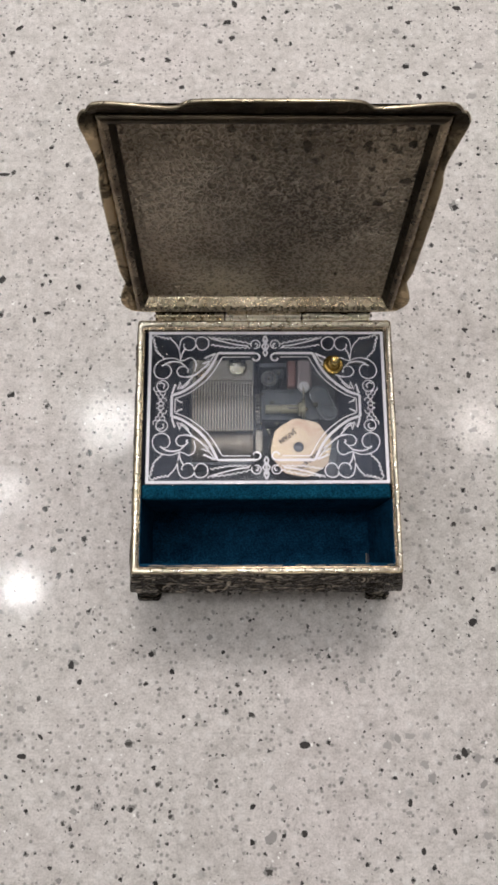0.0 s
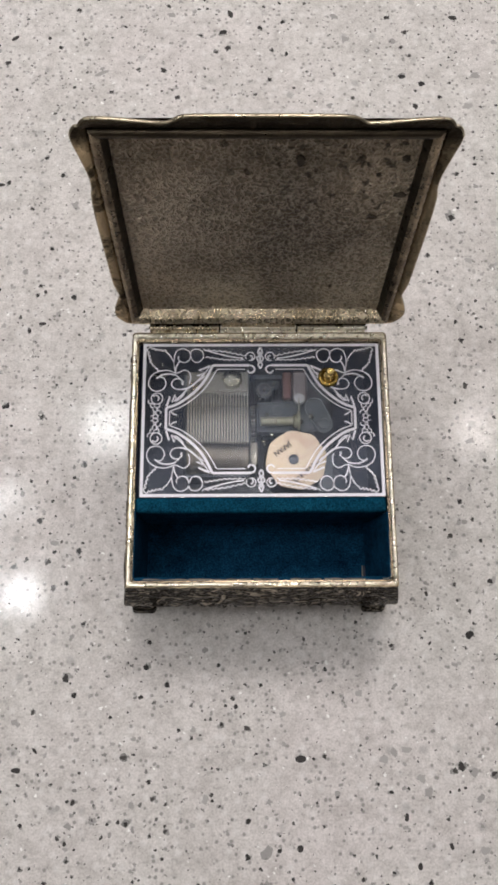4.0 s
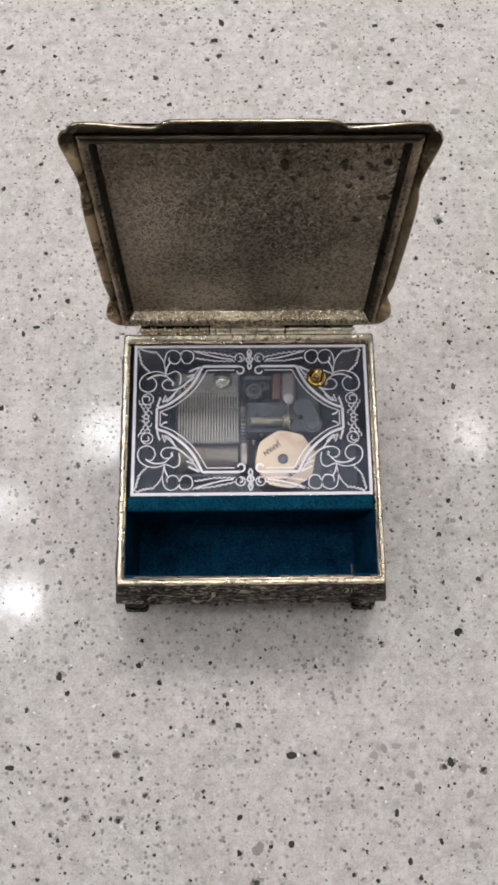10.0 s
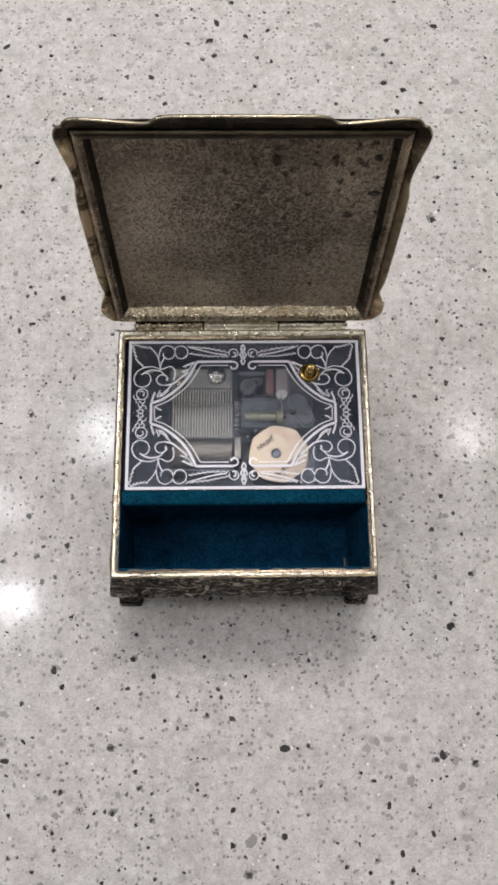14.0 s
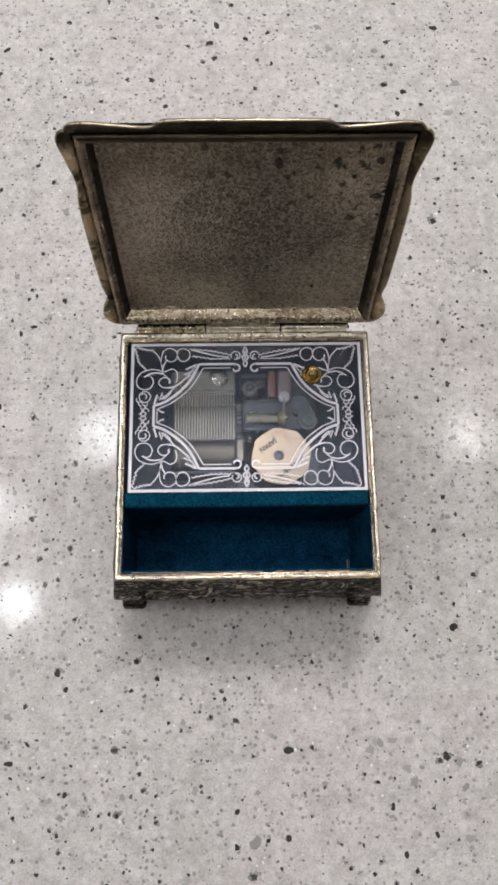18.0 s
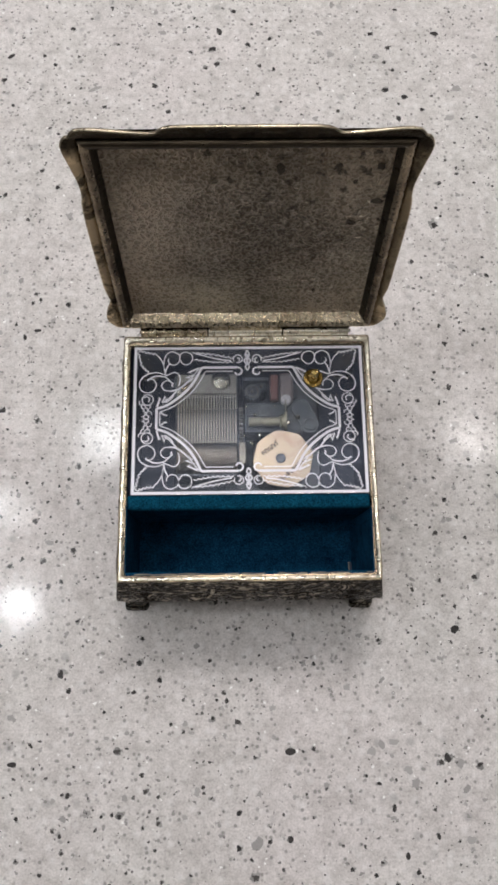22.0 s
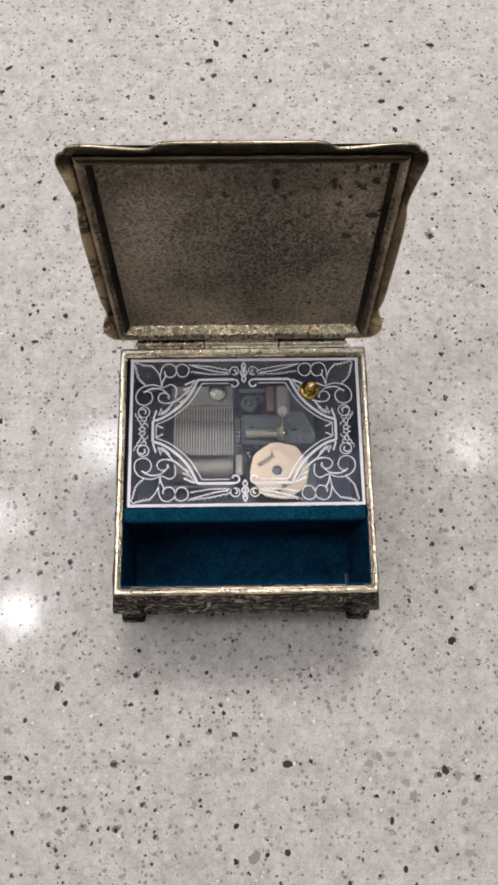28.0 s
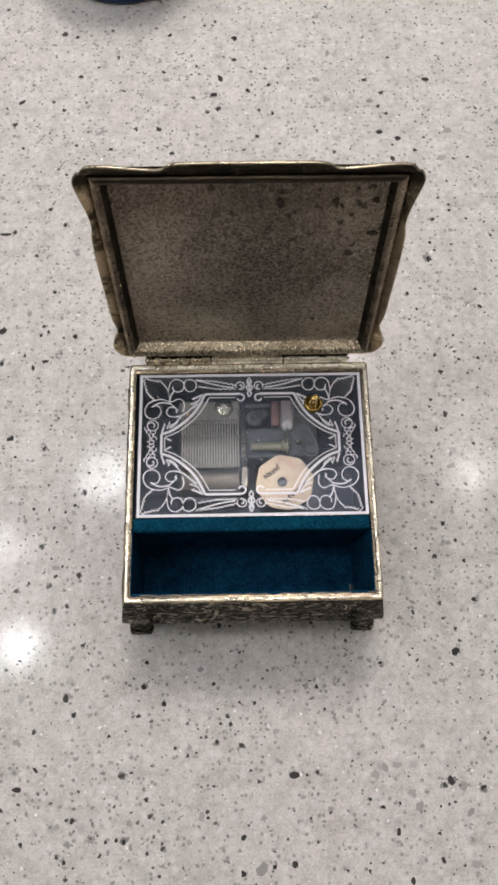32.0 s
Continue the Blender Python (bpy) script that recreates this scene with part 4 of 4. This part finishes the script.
def scroll_group(mx, my):
    motif("scroll", [curve((30.0, 16.6), (32.8, 17.6), (35.6, 17.3), (38.2, 15.9), (39.4, 13.2), (38.6, 10.8), (36.4, 9.9), (34.2, 10.7), (33.3, 12.9), (34.2, 14.8), (35.8, 15.2)),
                     (0.55, curve((30.0, 15.9), (32.4, 16.3), (34.6, 15.9), (36.7, 14.6)))], 0.38, mx, my)
    motif("scroll", [curve((30.1, 16.5), (28.6, 16.9), (26.7, 17.7), (25.0, 16.7), (24.6, 14.6), (25.1, 12.6)), (0.55, curve((27.0, 13.4), (27.6, 12.8), (27.2, 12.2)))], 0.38, mx, my)
    motif("scroll", [(0.45, curve((30.0, 16.0), (28.6, 14.7), (27.1, 13.2))), curve((28.4, 14.4), (30.2, 14.3), (31.3, 12.6), (30.2, 10.9), (27.9, 10.5)), (0.6, curve((27.9, 10.5), (25.4, 11.1), (23.3, 12.6), (21.4, 14.4)))], 0.4, mx, my)
    motif("scroll", [curve((30.5, 19.0), (30.6, 21.4), (30.0, 24.2), (28.8, 25.4), (27.2, 25.7), (25.2, 24.6), (24.8, 22.6), (25.8, 20.9), (27.6, 20.6), (29.0, 21.8), (28.9, 23.0)),
                     (0.5, curve((30.1, 17.0), (29.6, 19.2), (28.6, 21.0)))], 0.38, mx, my)
    motif("scroll", [curve((24.8, 22.8), (24.4, 24.9), (22.4, 25.6), (20.4, 24.4), (20.3, 22.2), (21.8, 20.7), (23.7, 21.0), (24.6, 22.6))], 0.38, mx, my)


def garland(mx, my):
    return motif("garland", [ragged((20.2, 25.7), (12.4, 24.9), 4, 0.55, 0.0), ragged((12.4, 24.9), (5.0, 23.3), 4, 0.55, 0.0), (0.5, curve((19.8, 25.2), (14.6, 23.7), (10.0, 22.6), (6.0, 22.1))),
                             ragged((19.4, 22.3), (12.7, 21.2), 4, -0.55, 0.0), ragged((12.7, 21.2), (5.4, 21.2), 4, -0.5, 0.0),
                             spiral(3.4, 22.7, 1.75, 1.4, -30, 300), (0.45, spiral(3.5, 22.6, 0.9, 0.4, 250, 60, 8))], 0.38, mx, my)


def side_leaf(mx, my):
    return motif("side_leaf", [spiral(36.3, 7.2, 2.05, 2.0, 80, 440), (0.42, curve((37.6, 8.0), (36.6, 8.4), (35.6, 7.6), (36.0, 6.4))),
                               ragged((39.2, 6.8), (35.5, 1.0), 4, 0.55, 0.2), ragged((38.2, 5.4), (34.8, 1.6), 3, -0.5, 0.0), ragged((35.4, 5.2), (38.4, 0.8), 3, -0.5, -0.2),
                               (0.4, spiral(36.7, 0.7, 0.85, 0.85, 0, 360, 14))], 0.36, mx, my)


def barbed(*pts):
    """A small leaf of three barbs."""
    return (0.72, [Vector(p) for p in pts])


def arrow_leaf(mx, my):
    return motif("arrow_leaf", [barbed((32.9, 4.4), (31.8, 7.9), (31.0, 5.9), (30.0, 8.6), (29.5, 6.2)), (0.5, curve((30.4, 6.2), (28.4, 7.8), (27.0, 9.2), (25.8, 10.6))), (0.42, curve((29.5, 6.2), (28.0, 7.4), (26.8, 8.8))),
                                barbed((21.6, 14.0), (19.8, 15.2), (22.3, 15.5), (19.2, 16.8), (21.7, 17.5), (17.7, 19.3)), (0.42, curve((21.4, 14.3), (19.9, 16.2), (17.9, 19.0))),
                                (0.5, curve((31.4, 2.4), (30.4, 1.6), (29.2, 1.2)))], 0.42, mx, my)


def cartouche(mx, my):
    """A quarter of the frame round the clear window: a bold line and a fine one inside it."""
    bold = [Vector((33.0, -0.05)), Vector((33.0, 3.7))] + curve((33.0, 3.8), (28.7, 5.4), (23.4, 9.4), (19.8, 13.6), (16.9, 19.2))[1:] + [Vector((16.4, 19.45)), Vector((10, 19.45)), Vector((3.9, 19.45))]
    fine = [Vector((31.8, -0.05)), Vector((31.8, 2.5))] + curve((31.8, 2.6), (27.2, 4.5), (22.0, 8.4), (18.5, 12.4), (15.5, 17.6))[1:] + [Vector((15.1, 18.0)), Vector((10, 18.0)), Vector((5.4, 18.0))]
    return motif("cartouche_line", [(0.9, bold), (0.36, fine), (0.62, curve((3.9, 19.45), (2.6, 19.1), (2.0, 18.0), (2.6, 16.9), (3.8, 16.7), (4.6, 17.6)))], 0.5, mx, my)


for mx in (-1, 1):
    for my in (-1, 1):
        corner_leaf(mx, my)
        scroll_group(mx, my)
        garland(mx, my)
        side_leaf(mx, my)
        arrow_leaf(mx, my)
        cartouche(mx, my)
for my in (-1, 1):
    motif("centre_spindle", [(0.55, curve((0, 26.2), (0.75, 24.4), (0.35, 23.2), (1.15, 22.1), (0.4, 20.6), (0.7, 19.6), (0.0, 18.2))), (0.55, curve((0, 26.2), (-0.75, 24.4), (-0.35, 23.2), (-1.15, 22.1), (-0.4, 20.6), (-0.7, 19.6), (0.0, 18.2))),
                             (0.7, [Vector((0, 24.6)), Vector((0, 20.2))])], 0.5, 1, my)
b = bmesh.new()
rings(b, [[(x + 0.5, y, PRINT_Z) for x, y, z in round_rect(hx, y0, y1, 0.3, 0)] for hx, y0, y1 in ((41.9, 29.05, 84.35), (40.8, 30.1, 83.3))])
part("printed_border", b, PRINT, plate, "pale silver printed edge band")

# ---- a dark blue cup further back on the counter ----
cup = thing("blue_cup", -64, 364, 0, "dark blue glazed cup standing on the countertop", "cup")
part("cup_body", turned(bmesh.new(), [(0.5, 0.3), (38, 0.3), (41.5, 1.5), (42.2, 6), (43, 24), (43.5, 44), (42.5, 45.5), (41, 44.5), (40, 24), (38, 8), (0.5, 6)], (0, 0, 0), "z", 56), BLUE, cup)

# ---- flecks in the quartz ----
FRONT_WEST = [(-74.1, -32.9, 1.9), (-43.6, -29.1, 1.3), (-45.5, -39.9, 1.1), (-70.6, -39.1, 1.1), (-51.3, -61.4, 1.3), (-41.7, -70, 1), (-40.1, -75.9,
    1.1), (-18.2, -74.7, 1), (-9.1, -43.9, 1.1), (-15.8, -28.6, 0.8), (-14.7, -50, 0.9), (-49.7, -84.1, 1.2), (-52.6, -83.7, 0.8), (-52.9, -107.6,
    1.1), (-71.9, -90.6, 0.8), (-74.7, -89.1, 0.9), (-35.4, -35.6, 1.1), (-86.2, -45, 1.1), (-30.8, -51.9, 0.8), (-10.4, -40.6, 0.9), (-35.2, -77.7,
    0.7), (-69.7, -76.6, 1.1), (-36.1, -96, 0.7), (-88.6, -84.6, 0.8), (-87.5, -98.8, 0.8), (-78.8, -103.5, 0.8), (-42.5, -20, 0.9), (-98.8, -21.6,
    0.8), (-33.4, -106.7, 0.8), (-35.1, -86.9, 0.9), (-40.1, -109.2, 1), (-22.8, -104.6, 0.7)]
FRONT_EAST = [(82.5, -17.5, 1.7), (75.8, -65.5, 1.5), (73.1, -67.1, 1.3), (87.6, -68.4, 1.5), (54.1, -83, 1.2), (70, -92.8, 1.3), (1.2, -105.7, 1.5),
    (24.2, -61.8, 1.1), (-5, -51.5, 1.1), (14.3, -92.9, 1.2), (53.8, -108.9, 0.9), (48.5, -101.3, 0.8), (61.7, -104.6, 1.1), (-0.1, -99.7, 0.8),
    (23.3, -85.7, 0.7), (55.3, -73.1, 0.8), (20.1, -62.5, 0.8), (0.5, -35.8, 1.1), (51.3, -21.6, 0.9), (37.2, -103.6, 0.8), (34, -95.5, 0.7), (69.6,
    -83.7, 0.8), (43.9, -71.4, 0.8), (48.8, -74.2, 0.8), (66.4, -21, 0.8), (80.3, -22.8, 0.8), (-4.8, -83.5, 1.1), (-4.9, -95.7, 1.1), (45.8, -105.7,
    0.8), (-13.4, -5.9, 1.1), (-6.3, -4.1, 0.9), (4, -4, 0.9)]
NORTH = [(-97, 258.5, 1), (-14.4, 262.1, 2.1), (-12.3, 252.8, 1.7), (-17.9, 250.9, 1.1), (-110.7, 229.9, 1), (-83.9, 231.3, 0.9), (-54.4, 241.3, 1.1),
    (-42.6, 240.7, 1.6), (-91.4, 253.1, 1.1), (-115.9, 244.5, 1.3), (-61.2, 265.1, 1), (-35.8, 225.9, 1.1), (-66.7, 228.9, 1.1), (13.9, 268.1, 1.3),
    (64.4, 270.9, 1.4), (69.7, 237.8, 1.6), (79.1, 233.4, 1.6), (75.2, 221.4, 1.6), (75.7, 229.7, 1), (15.7, 249.8, 1.3), (86.9, 226.3, 1.1), (92.3,
    234.1, 1), (7.4, 235.9, 1.1), (0.7, 227.6, 0.9), (73.9, 249.1, 1), (46.2, 225.9, 1.1), (72.2, 262.2, 1.3), (70.3, 253.9, 1.1), (2.9, 264.5, 1.4),
    (8.7, 252, 1.1), (87.9, 163.8, 2.2), (92, 185.6, 1.3)]
WEST = [(-111.1, 180.9, 1.1), (-99.6, 167.8, 1), (-86.8, 184.7, 1), (-112.9, 128.5, 2), (-89.9, 148, 1), (-93.4, 130.4, 1), (-101.5, 115.8, 0.9),
    (-97.5, 109.3, 1), (-88.3, 213.9, 1), (-94.5, 193.7, 1.1), (-78.9, 125, 1.3), (-94.8, 125.8, 1), (-104.8, 75.8, 1.6), (-70.7, 50.8, 1.4), (-88.1,
    27.7, 1.1), (-81.2, 1.1, 1.3), (-83.8, 11.1, 1.2), (-97.1, 9.4, 1.1), (-89.7, 71.1, 1.2), (-97.3, 109.8, 1.2), (-55.3, 77.5, 1), (-74.8, 45.3,
    0.8), (-92.3, 44, 0.8), (-83.1, 35.7, 0.8), (-92.2, 12.2, 0.9), (-75.9, 3, 0.9), (-68.5, -12.7, 1.1), (-71.4, 15.7, 1.4), (-111.7, 111.9, 1.2),
    (76, 145.1, 1.2), (91.2, 168.3, 0.8), (80, 136.9, 0.7)]
EAST = [(86.3, 113.3, 1), (88.1, 104.7, 1.2), (82.3, 91.3, 0.9), (88.3, 84.2, 1.2), (74.2, 78.2, 0.9), (82.3, 34.9, 1.1), (77.6, 20.8, 1.1), (89.6,
    18.9, 0.9), (86.8, 27.4, 0.9), (92.2, 2.9, 1.6), (83.1, -8.8, 0.9), (77.6, 1.6, 0.9), (66.3, -1.9, 0.9), (80.2, 64.6, 0.8), (89.5, 172.6, 0.8),
    (97.2, 111.2, 1)]
PALE_FRONT = [(-92.4, -49, 1.7), (-69.4, -55.3, 1.5), (-70.9, -84.5, 1.8), (-62.3, -82.9, 1.7), (-25.5, -84.9, 1.7), (-47.8, -78.2, 1.5), (-80.6,
    -60.6, 1.3), (-20.5, -76.4, 1.7), (-20.9, -23.1, 1.3), (46.8, -63.1, 2.4), (60.2, -69.4, 2.3), (62.6, -74.3, 1.9), (80.1, -67.5, 2), (82.2, -76.8,
    1.7), (2, -94.1, 2.7), (3.1, -77.2, 1.6), (28.6, -75.4, 1.7), (53.9, -86.3, 1.4), (38.2, -39.4, 1.5), (21.4, -30.1, 1.4), (43.9, -19.6, 1.5),
    (75.8, -29, 1.4), (82.3, -94.2, 1.8), (50.6, -60.3, 1.9), (55.4, -59.6, 1.9)]
PALE_BACK = [(-39.7, 271.7, 2.1), (-24.7, 260.1, 1.6), (38.5, 271.1, 2.2), (43.7, 258.5, 2.2), (53.8, 251.9, 1.6), (65.9, 257.7, 2.2), (104.4, 238.8,
    2.4), (99.6, 221.8, 2.4), (114.8, 257, 2.2), (-1.9, 234.7, 1.6), (35, 221.6, 1.8), (-100.9, 137.4, 1.7), (-80.5, 169.8, 2.3), (-85.1, 117.4, 1.5),
    (-83.1, 137.1, 1.4), (-108.1, 141.4, 1.5), (94.6, 142.4, 2), (100.3, 179.8, 1.6), (104.7, 139.1, 1.7), (74.7, 43.2, 1.2), (70.7, 43, 1.2), (81.2,
    26.3, 1.6), (83.3, 26.3, 1.6), (86.6, 40.3, 1.4), (-81.5, 19, 1.6)]
MORE_A = [(-83.6, 274.6, 1.2), (-102.9, 257.1, 0.6), (-80.1, 258.1, 0.9), (-40.8, 277.2, 1.2), (-22.2, 275.5, 0.9), (-25.4, 260.3, 0.9), (-23.1,
    237.1, 0.6), (-4.2, 284.6, 0.9), (-74.8, 280.6, 0.9), (-17.8, 272.2, 0.7), (-49.9, 232.4, 0.6), (-69.7, 224.6, 0.6), (-79.8, 223.0, 0.6),
    (-67.3, 259.0, 0.6), (-93.0, 198.0, 0.7), (5.0, 276.9, 0.9), (18.7, 269.5, 0.7), (24.5, 278.9, 0.9), (80.6, 248.1, 0.7), (120.5, 252.2, 0.9),
    (113.4, 221.9, 0.8), (105.8, 221.0, 0.8), (95.9, 198.0, 0.8), (100.6, 190.5, 0.8), (108.6, 186.0, 0.8), (24.9, 240.1, 0.7), (18.7, 231.3, 0.7),
    (-100.3, 112.0, 0.5), (-87.3, 81.7, 0.6), (-78.1, 85.7, 0.8), (-84.1, 85.2, 0.6), (-101.9, 67.3, 0.6)]
MORE_B = [(-62.3, 99.4, 0.5), (-55.4, 82.2, 0.5), (-69.5, 59.7, 0.7), (-66.6, 52.7, 0.7), (-70.5, 36.3, 0.7), (-91.6, 32.5, 0.5), (-94.9, 30.9,
    0.5), (-86.0, 17.0, 0.5), (-69.9, 18.7, 0.6), (-76.1, 22.2, 0.5), (-91.4, 127.4, 0.8), (108.6, 147.0, 0.8), (110.0, 137.8, 1.3), (95.6, 123.1,
    0.8), (75.5, 121.6, 0.8), (95.4, 114.8, 0.8), (105.9, 111.5, 0.8), (81.5, 87.9, 0.8), (83.4, 77.0, 0.8), (99.5, 70.3, 0.9), (64.4, 87.5, 0.8),
    (66.0, 50.2, 0.7), (81.8, 52.0, 0.7), (78.4, 44.3, 0.7), (70.8, 43.7, 0.7), (75.4, 23.4, 0.7), (58.0, 22.6, 0.7), (61.2, 32.4, 0.5), (56.5,
    31.9, 0.5), (101.6, 40.5, 0.7), (93.9, 51.9, 0.7), (106.1, 106.2, 0.8)]
MORE_C = [(-90.2, -70.8, 0.7), (-78.0, -70.6, 0.7), (-62.2, -82.8, 0.7), (-25.9, -54.9, 0.7), (-67.6, -66.8, 0.6), (-58.3, -88.4, 0.7), (-40.9,
    -88.4, 0.7), (-70.9, -96.5, 0.9), (-84.2, -98.8, 0.6), (-68.6, -101.6, 0.6), (6.8, -93.8, 0.9), (20.9, -77.6, 0.6), (12.2, -84.7, 0.7), (78.4,
    -4.7, 0.7), (77.9, -94.7, 0.7)]
SMUDGE_A = [(-71.2, 241.9, 1.4), (113.3, 208.6, 1.4), (-90.1, 73.0, 1.2), (-71.6, 16.0, 1.2), (-78.4, 124.6, 1.3), (88.6, 60.5, 2.0), (102.1, 56.7,
    1.0), (-36.0, -35.7, 1.1), (-46.1, -97.8, 0.9), (-53.3, -97.7, 1.1), (-61.9, -15.7, 1.2), (-72.7, -17.3, 1.2), (43.4, -73.0, 0.9), (51.8, -36.7,
    1.4), (8.7, -46.5, 1.4), (88.6, -80.4, 1.1), (91.3, -62.7, 1.1), (49.2, -101.2, 1.1), (-63.1, 58.0, 1.5)]
FAR = [(-93.9, 302.7, 1.6), (-87.2, 301.1, 1.1), (-37.8, 301.7, 1.3), (-3.6, 284.6, 1.3), (-125.1, 320.2, 1.3), (-68.4, 305.1, 1.1), (-45.2, 306.8, 0.8), (-30.4, 314.1, 0.8), (-13.6, 310.8, 1.0)]
PALE_FAR = [(-54.9, 287.1, 1.3), (-43.0, 284.3, 1.9), (-112.3, 306.8, 1.6)]
LONG = [(-91.3, -65.7, 2.1, 1.1, 0), (-84.5, -59, 1.5, 0.6, -45), (15.2, -62.5, 2.4, 1.3, 0), (58.1, -99.3, 0.9, 1.5, 0), (-115.1, 180, 3.1, 1, 0),
    (-91.9, 112.7, 1.7, 0.9, 0), (-113.4, 258.4, 2.4, 1.1, 40), (-11.2, 272.5, 1.4, 2.5, 20), (96.5, 270.8, 2.4, 1.3, -15), (-71.6, 239, 3.8, 1.1,
    25)]


def fleck(b, x, y, r, z, rng, stretch=None):
    n = rng.randint(7, 11)
    st, turn = stretch or rng.uniform(0.5, 1.0), rng.uniform(0, math.pi)
    ring = []
    for i in range(n):
        a = 2 * math.pi * i / n
        q = r * rng.uniform(0.42, 1.25)
        u, v = q * math.cos(a), q * st * math.sin(a)
        ring.append(b.verts.new((x + u * math.cos(turn) - v * math.sin(turn), y + u * math.sin(turn) + v * math.cos(turn), z)))
    b.faces.new(ring)


def fleck_part(name, x, y, r, mat, rng, z, stretch=None, turn=0.0):
    b = bmesh.new()
    fleck(b, 0, 0, r, 0, rng, stretch)
    return part(name, b, mat, counter, "", 27, pose(x * MM, y * MM, z * MM, 0, 0, turn))


halo_rng, halo = random.Random(33), bmesh.new()
for group in (FRONT_WEST, FRONT_EAST, NORTH, FAR, WEST, EAST, MORE_A, MORE_B, MORE_C):
    for x, y, r in group:
        for k in range(halo_rng.randint(1, 2)):
            fleck(halo, x + halo_rng.uniform(-0.35, 0.35) * r, y + halo_rng.uniform(-0.35, 0.35) * r, r * halo_rng.uniform(0.9, 1.4), 0.032 + 0.004 * k, halo_rng)
tagged(part("smoky_speck", halo, SMOKY_CHIP, counter), kind="stuff")
rng = random.Random(21)
for group in (FRONT_WEST, FRONT_EAST, NORTH, FAR, WEST, EAST, MORE_A, MORE_B, MORE_C):
    for x, y, r in group:
        fleck_part("black_fleck", x, y, r * 1.08, DARK_CHIP, rng, 0.045, rng.uniform(0.65, 1.0))
for group in (PALE_FRONT, PALE_BACK, PALE_FAR, SMUDGE_A):
    for x, y, r in group:
        fleck_part("grey_fleck", x, y, r, GREY_CHIP, rng, 0.02, rng.uniform(0.7, 1.0))
for x, y, r, w, turn in LONG:
    b = bmesh.new()
    ring = [b.verts.new((r * rng.uniform(0.8, 1.1) * math.cos(a), w * rng.uniform(0.7, 1.1) * math.sin(a), 0)) for a in (2 * math.pi * i / 10 for i in range(10))]
    b.faces.new(ring)
    part("grey_fleck" if r > 3.5 else "black_fleck", b, GREY_CHIP if r > 3.5 else DARK_CHIP, counter, "", 27, pose(x * MM, y * MM, 0.045 * MM, 0, 0, turn))


def scatter(name, mat, count, sizes, z, seed, parts=0):
    """Flecks strewn over the counter; large ones only outside the stretch that is laid by hand."""
    rng = random.Random(seed)
    b = bmesh.new()
    for i in range(count):
        x, y = rng.uniform(-170, 170), rng.uniform(-150, 420)
        r = sizes[0] + (sizes[1] - sizes[0]) * rng.random() ** 3
        if parts and abs(x) < 118 and -108 < y < 275:
            continue
        if parts:
            fleck_part(name, x, y, r, mat, rng, z)
        else:
            fleck(b, x, y, r, z, rng)
    if len(b.verts):
        tagged(part(name, b, mat, counter), kind="stuff")
    else:
        b.free()


scatter("grey_fleck", GREY_CHIP, 120, (1.4, 3.2), 0.02, 5, 1)
scatter("black_fleck", DARK_CHIP, 160, (0.8, 1.9), 0.04, 6, 1)
scatter("grey_speck", GREY_CHIP, 3000, (0.35, 1.3), 0.015, 7)
scatter("black_speck", DUSKY_CHIP, 3800, (0.32, 1.0), 0.03, 8)
scatter("dark_speck", DARK_CHIP, 1900, (0.38, 0.78), 0.034, 18)
scatter("white_speck", WHITE_CHIP, 2100, (0.25, 0.9), 0.025, 9)


def motions():
    """The movement plays: the cylinder turns slowly, its wheel and worm with it."""
    def spin(ob, speed, centre):
        x, y, z = (c * MM for c in centre)
        walk(ob, [(t, DOWN @ pose(x, y, z, speed * t)) for t in range(0, 33, 2)])

    spin(cylinder, 24.0, AXLE)
    spin(wheel, -30.0, (0, 59.0, 27.5))
    spin(worm, 38.0, WORM)


motions()
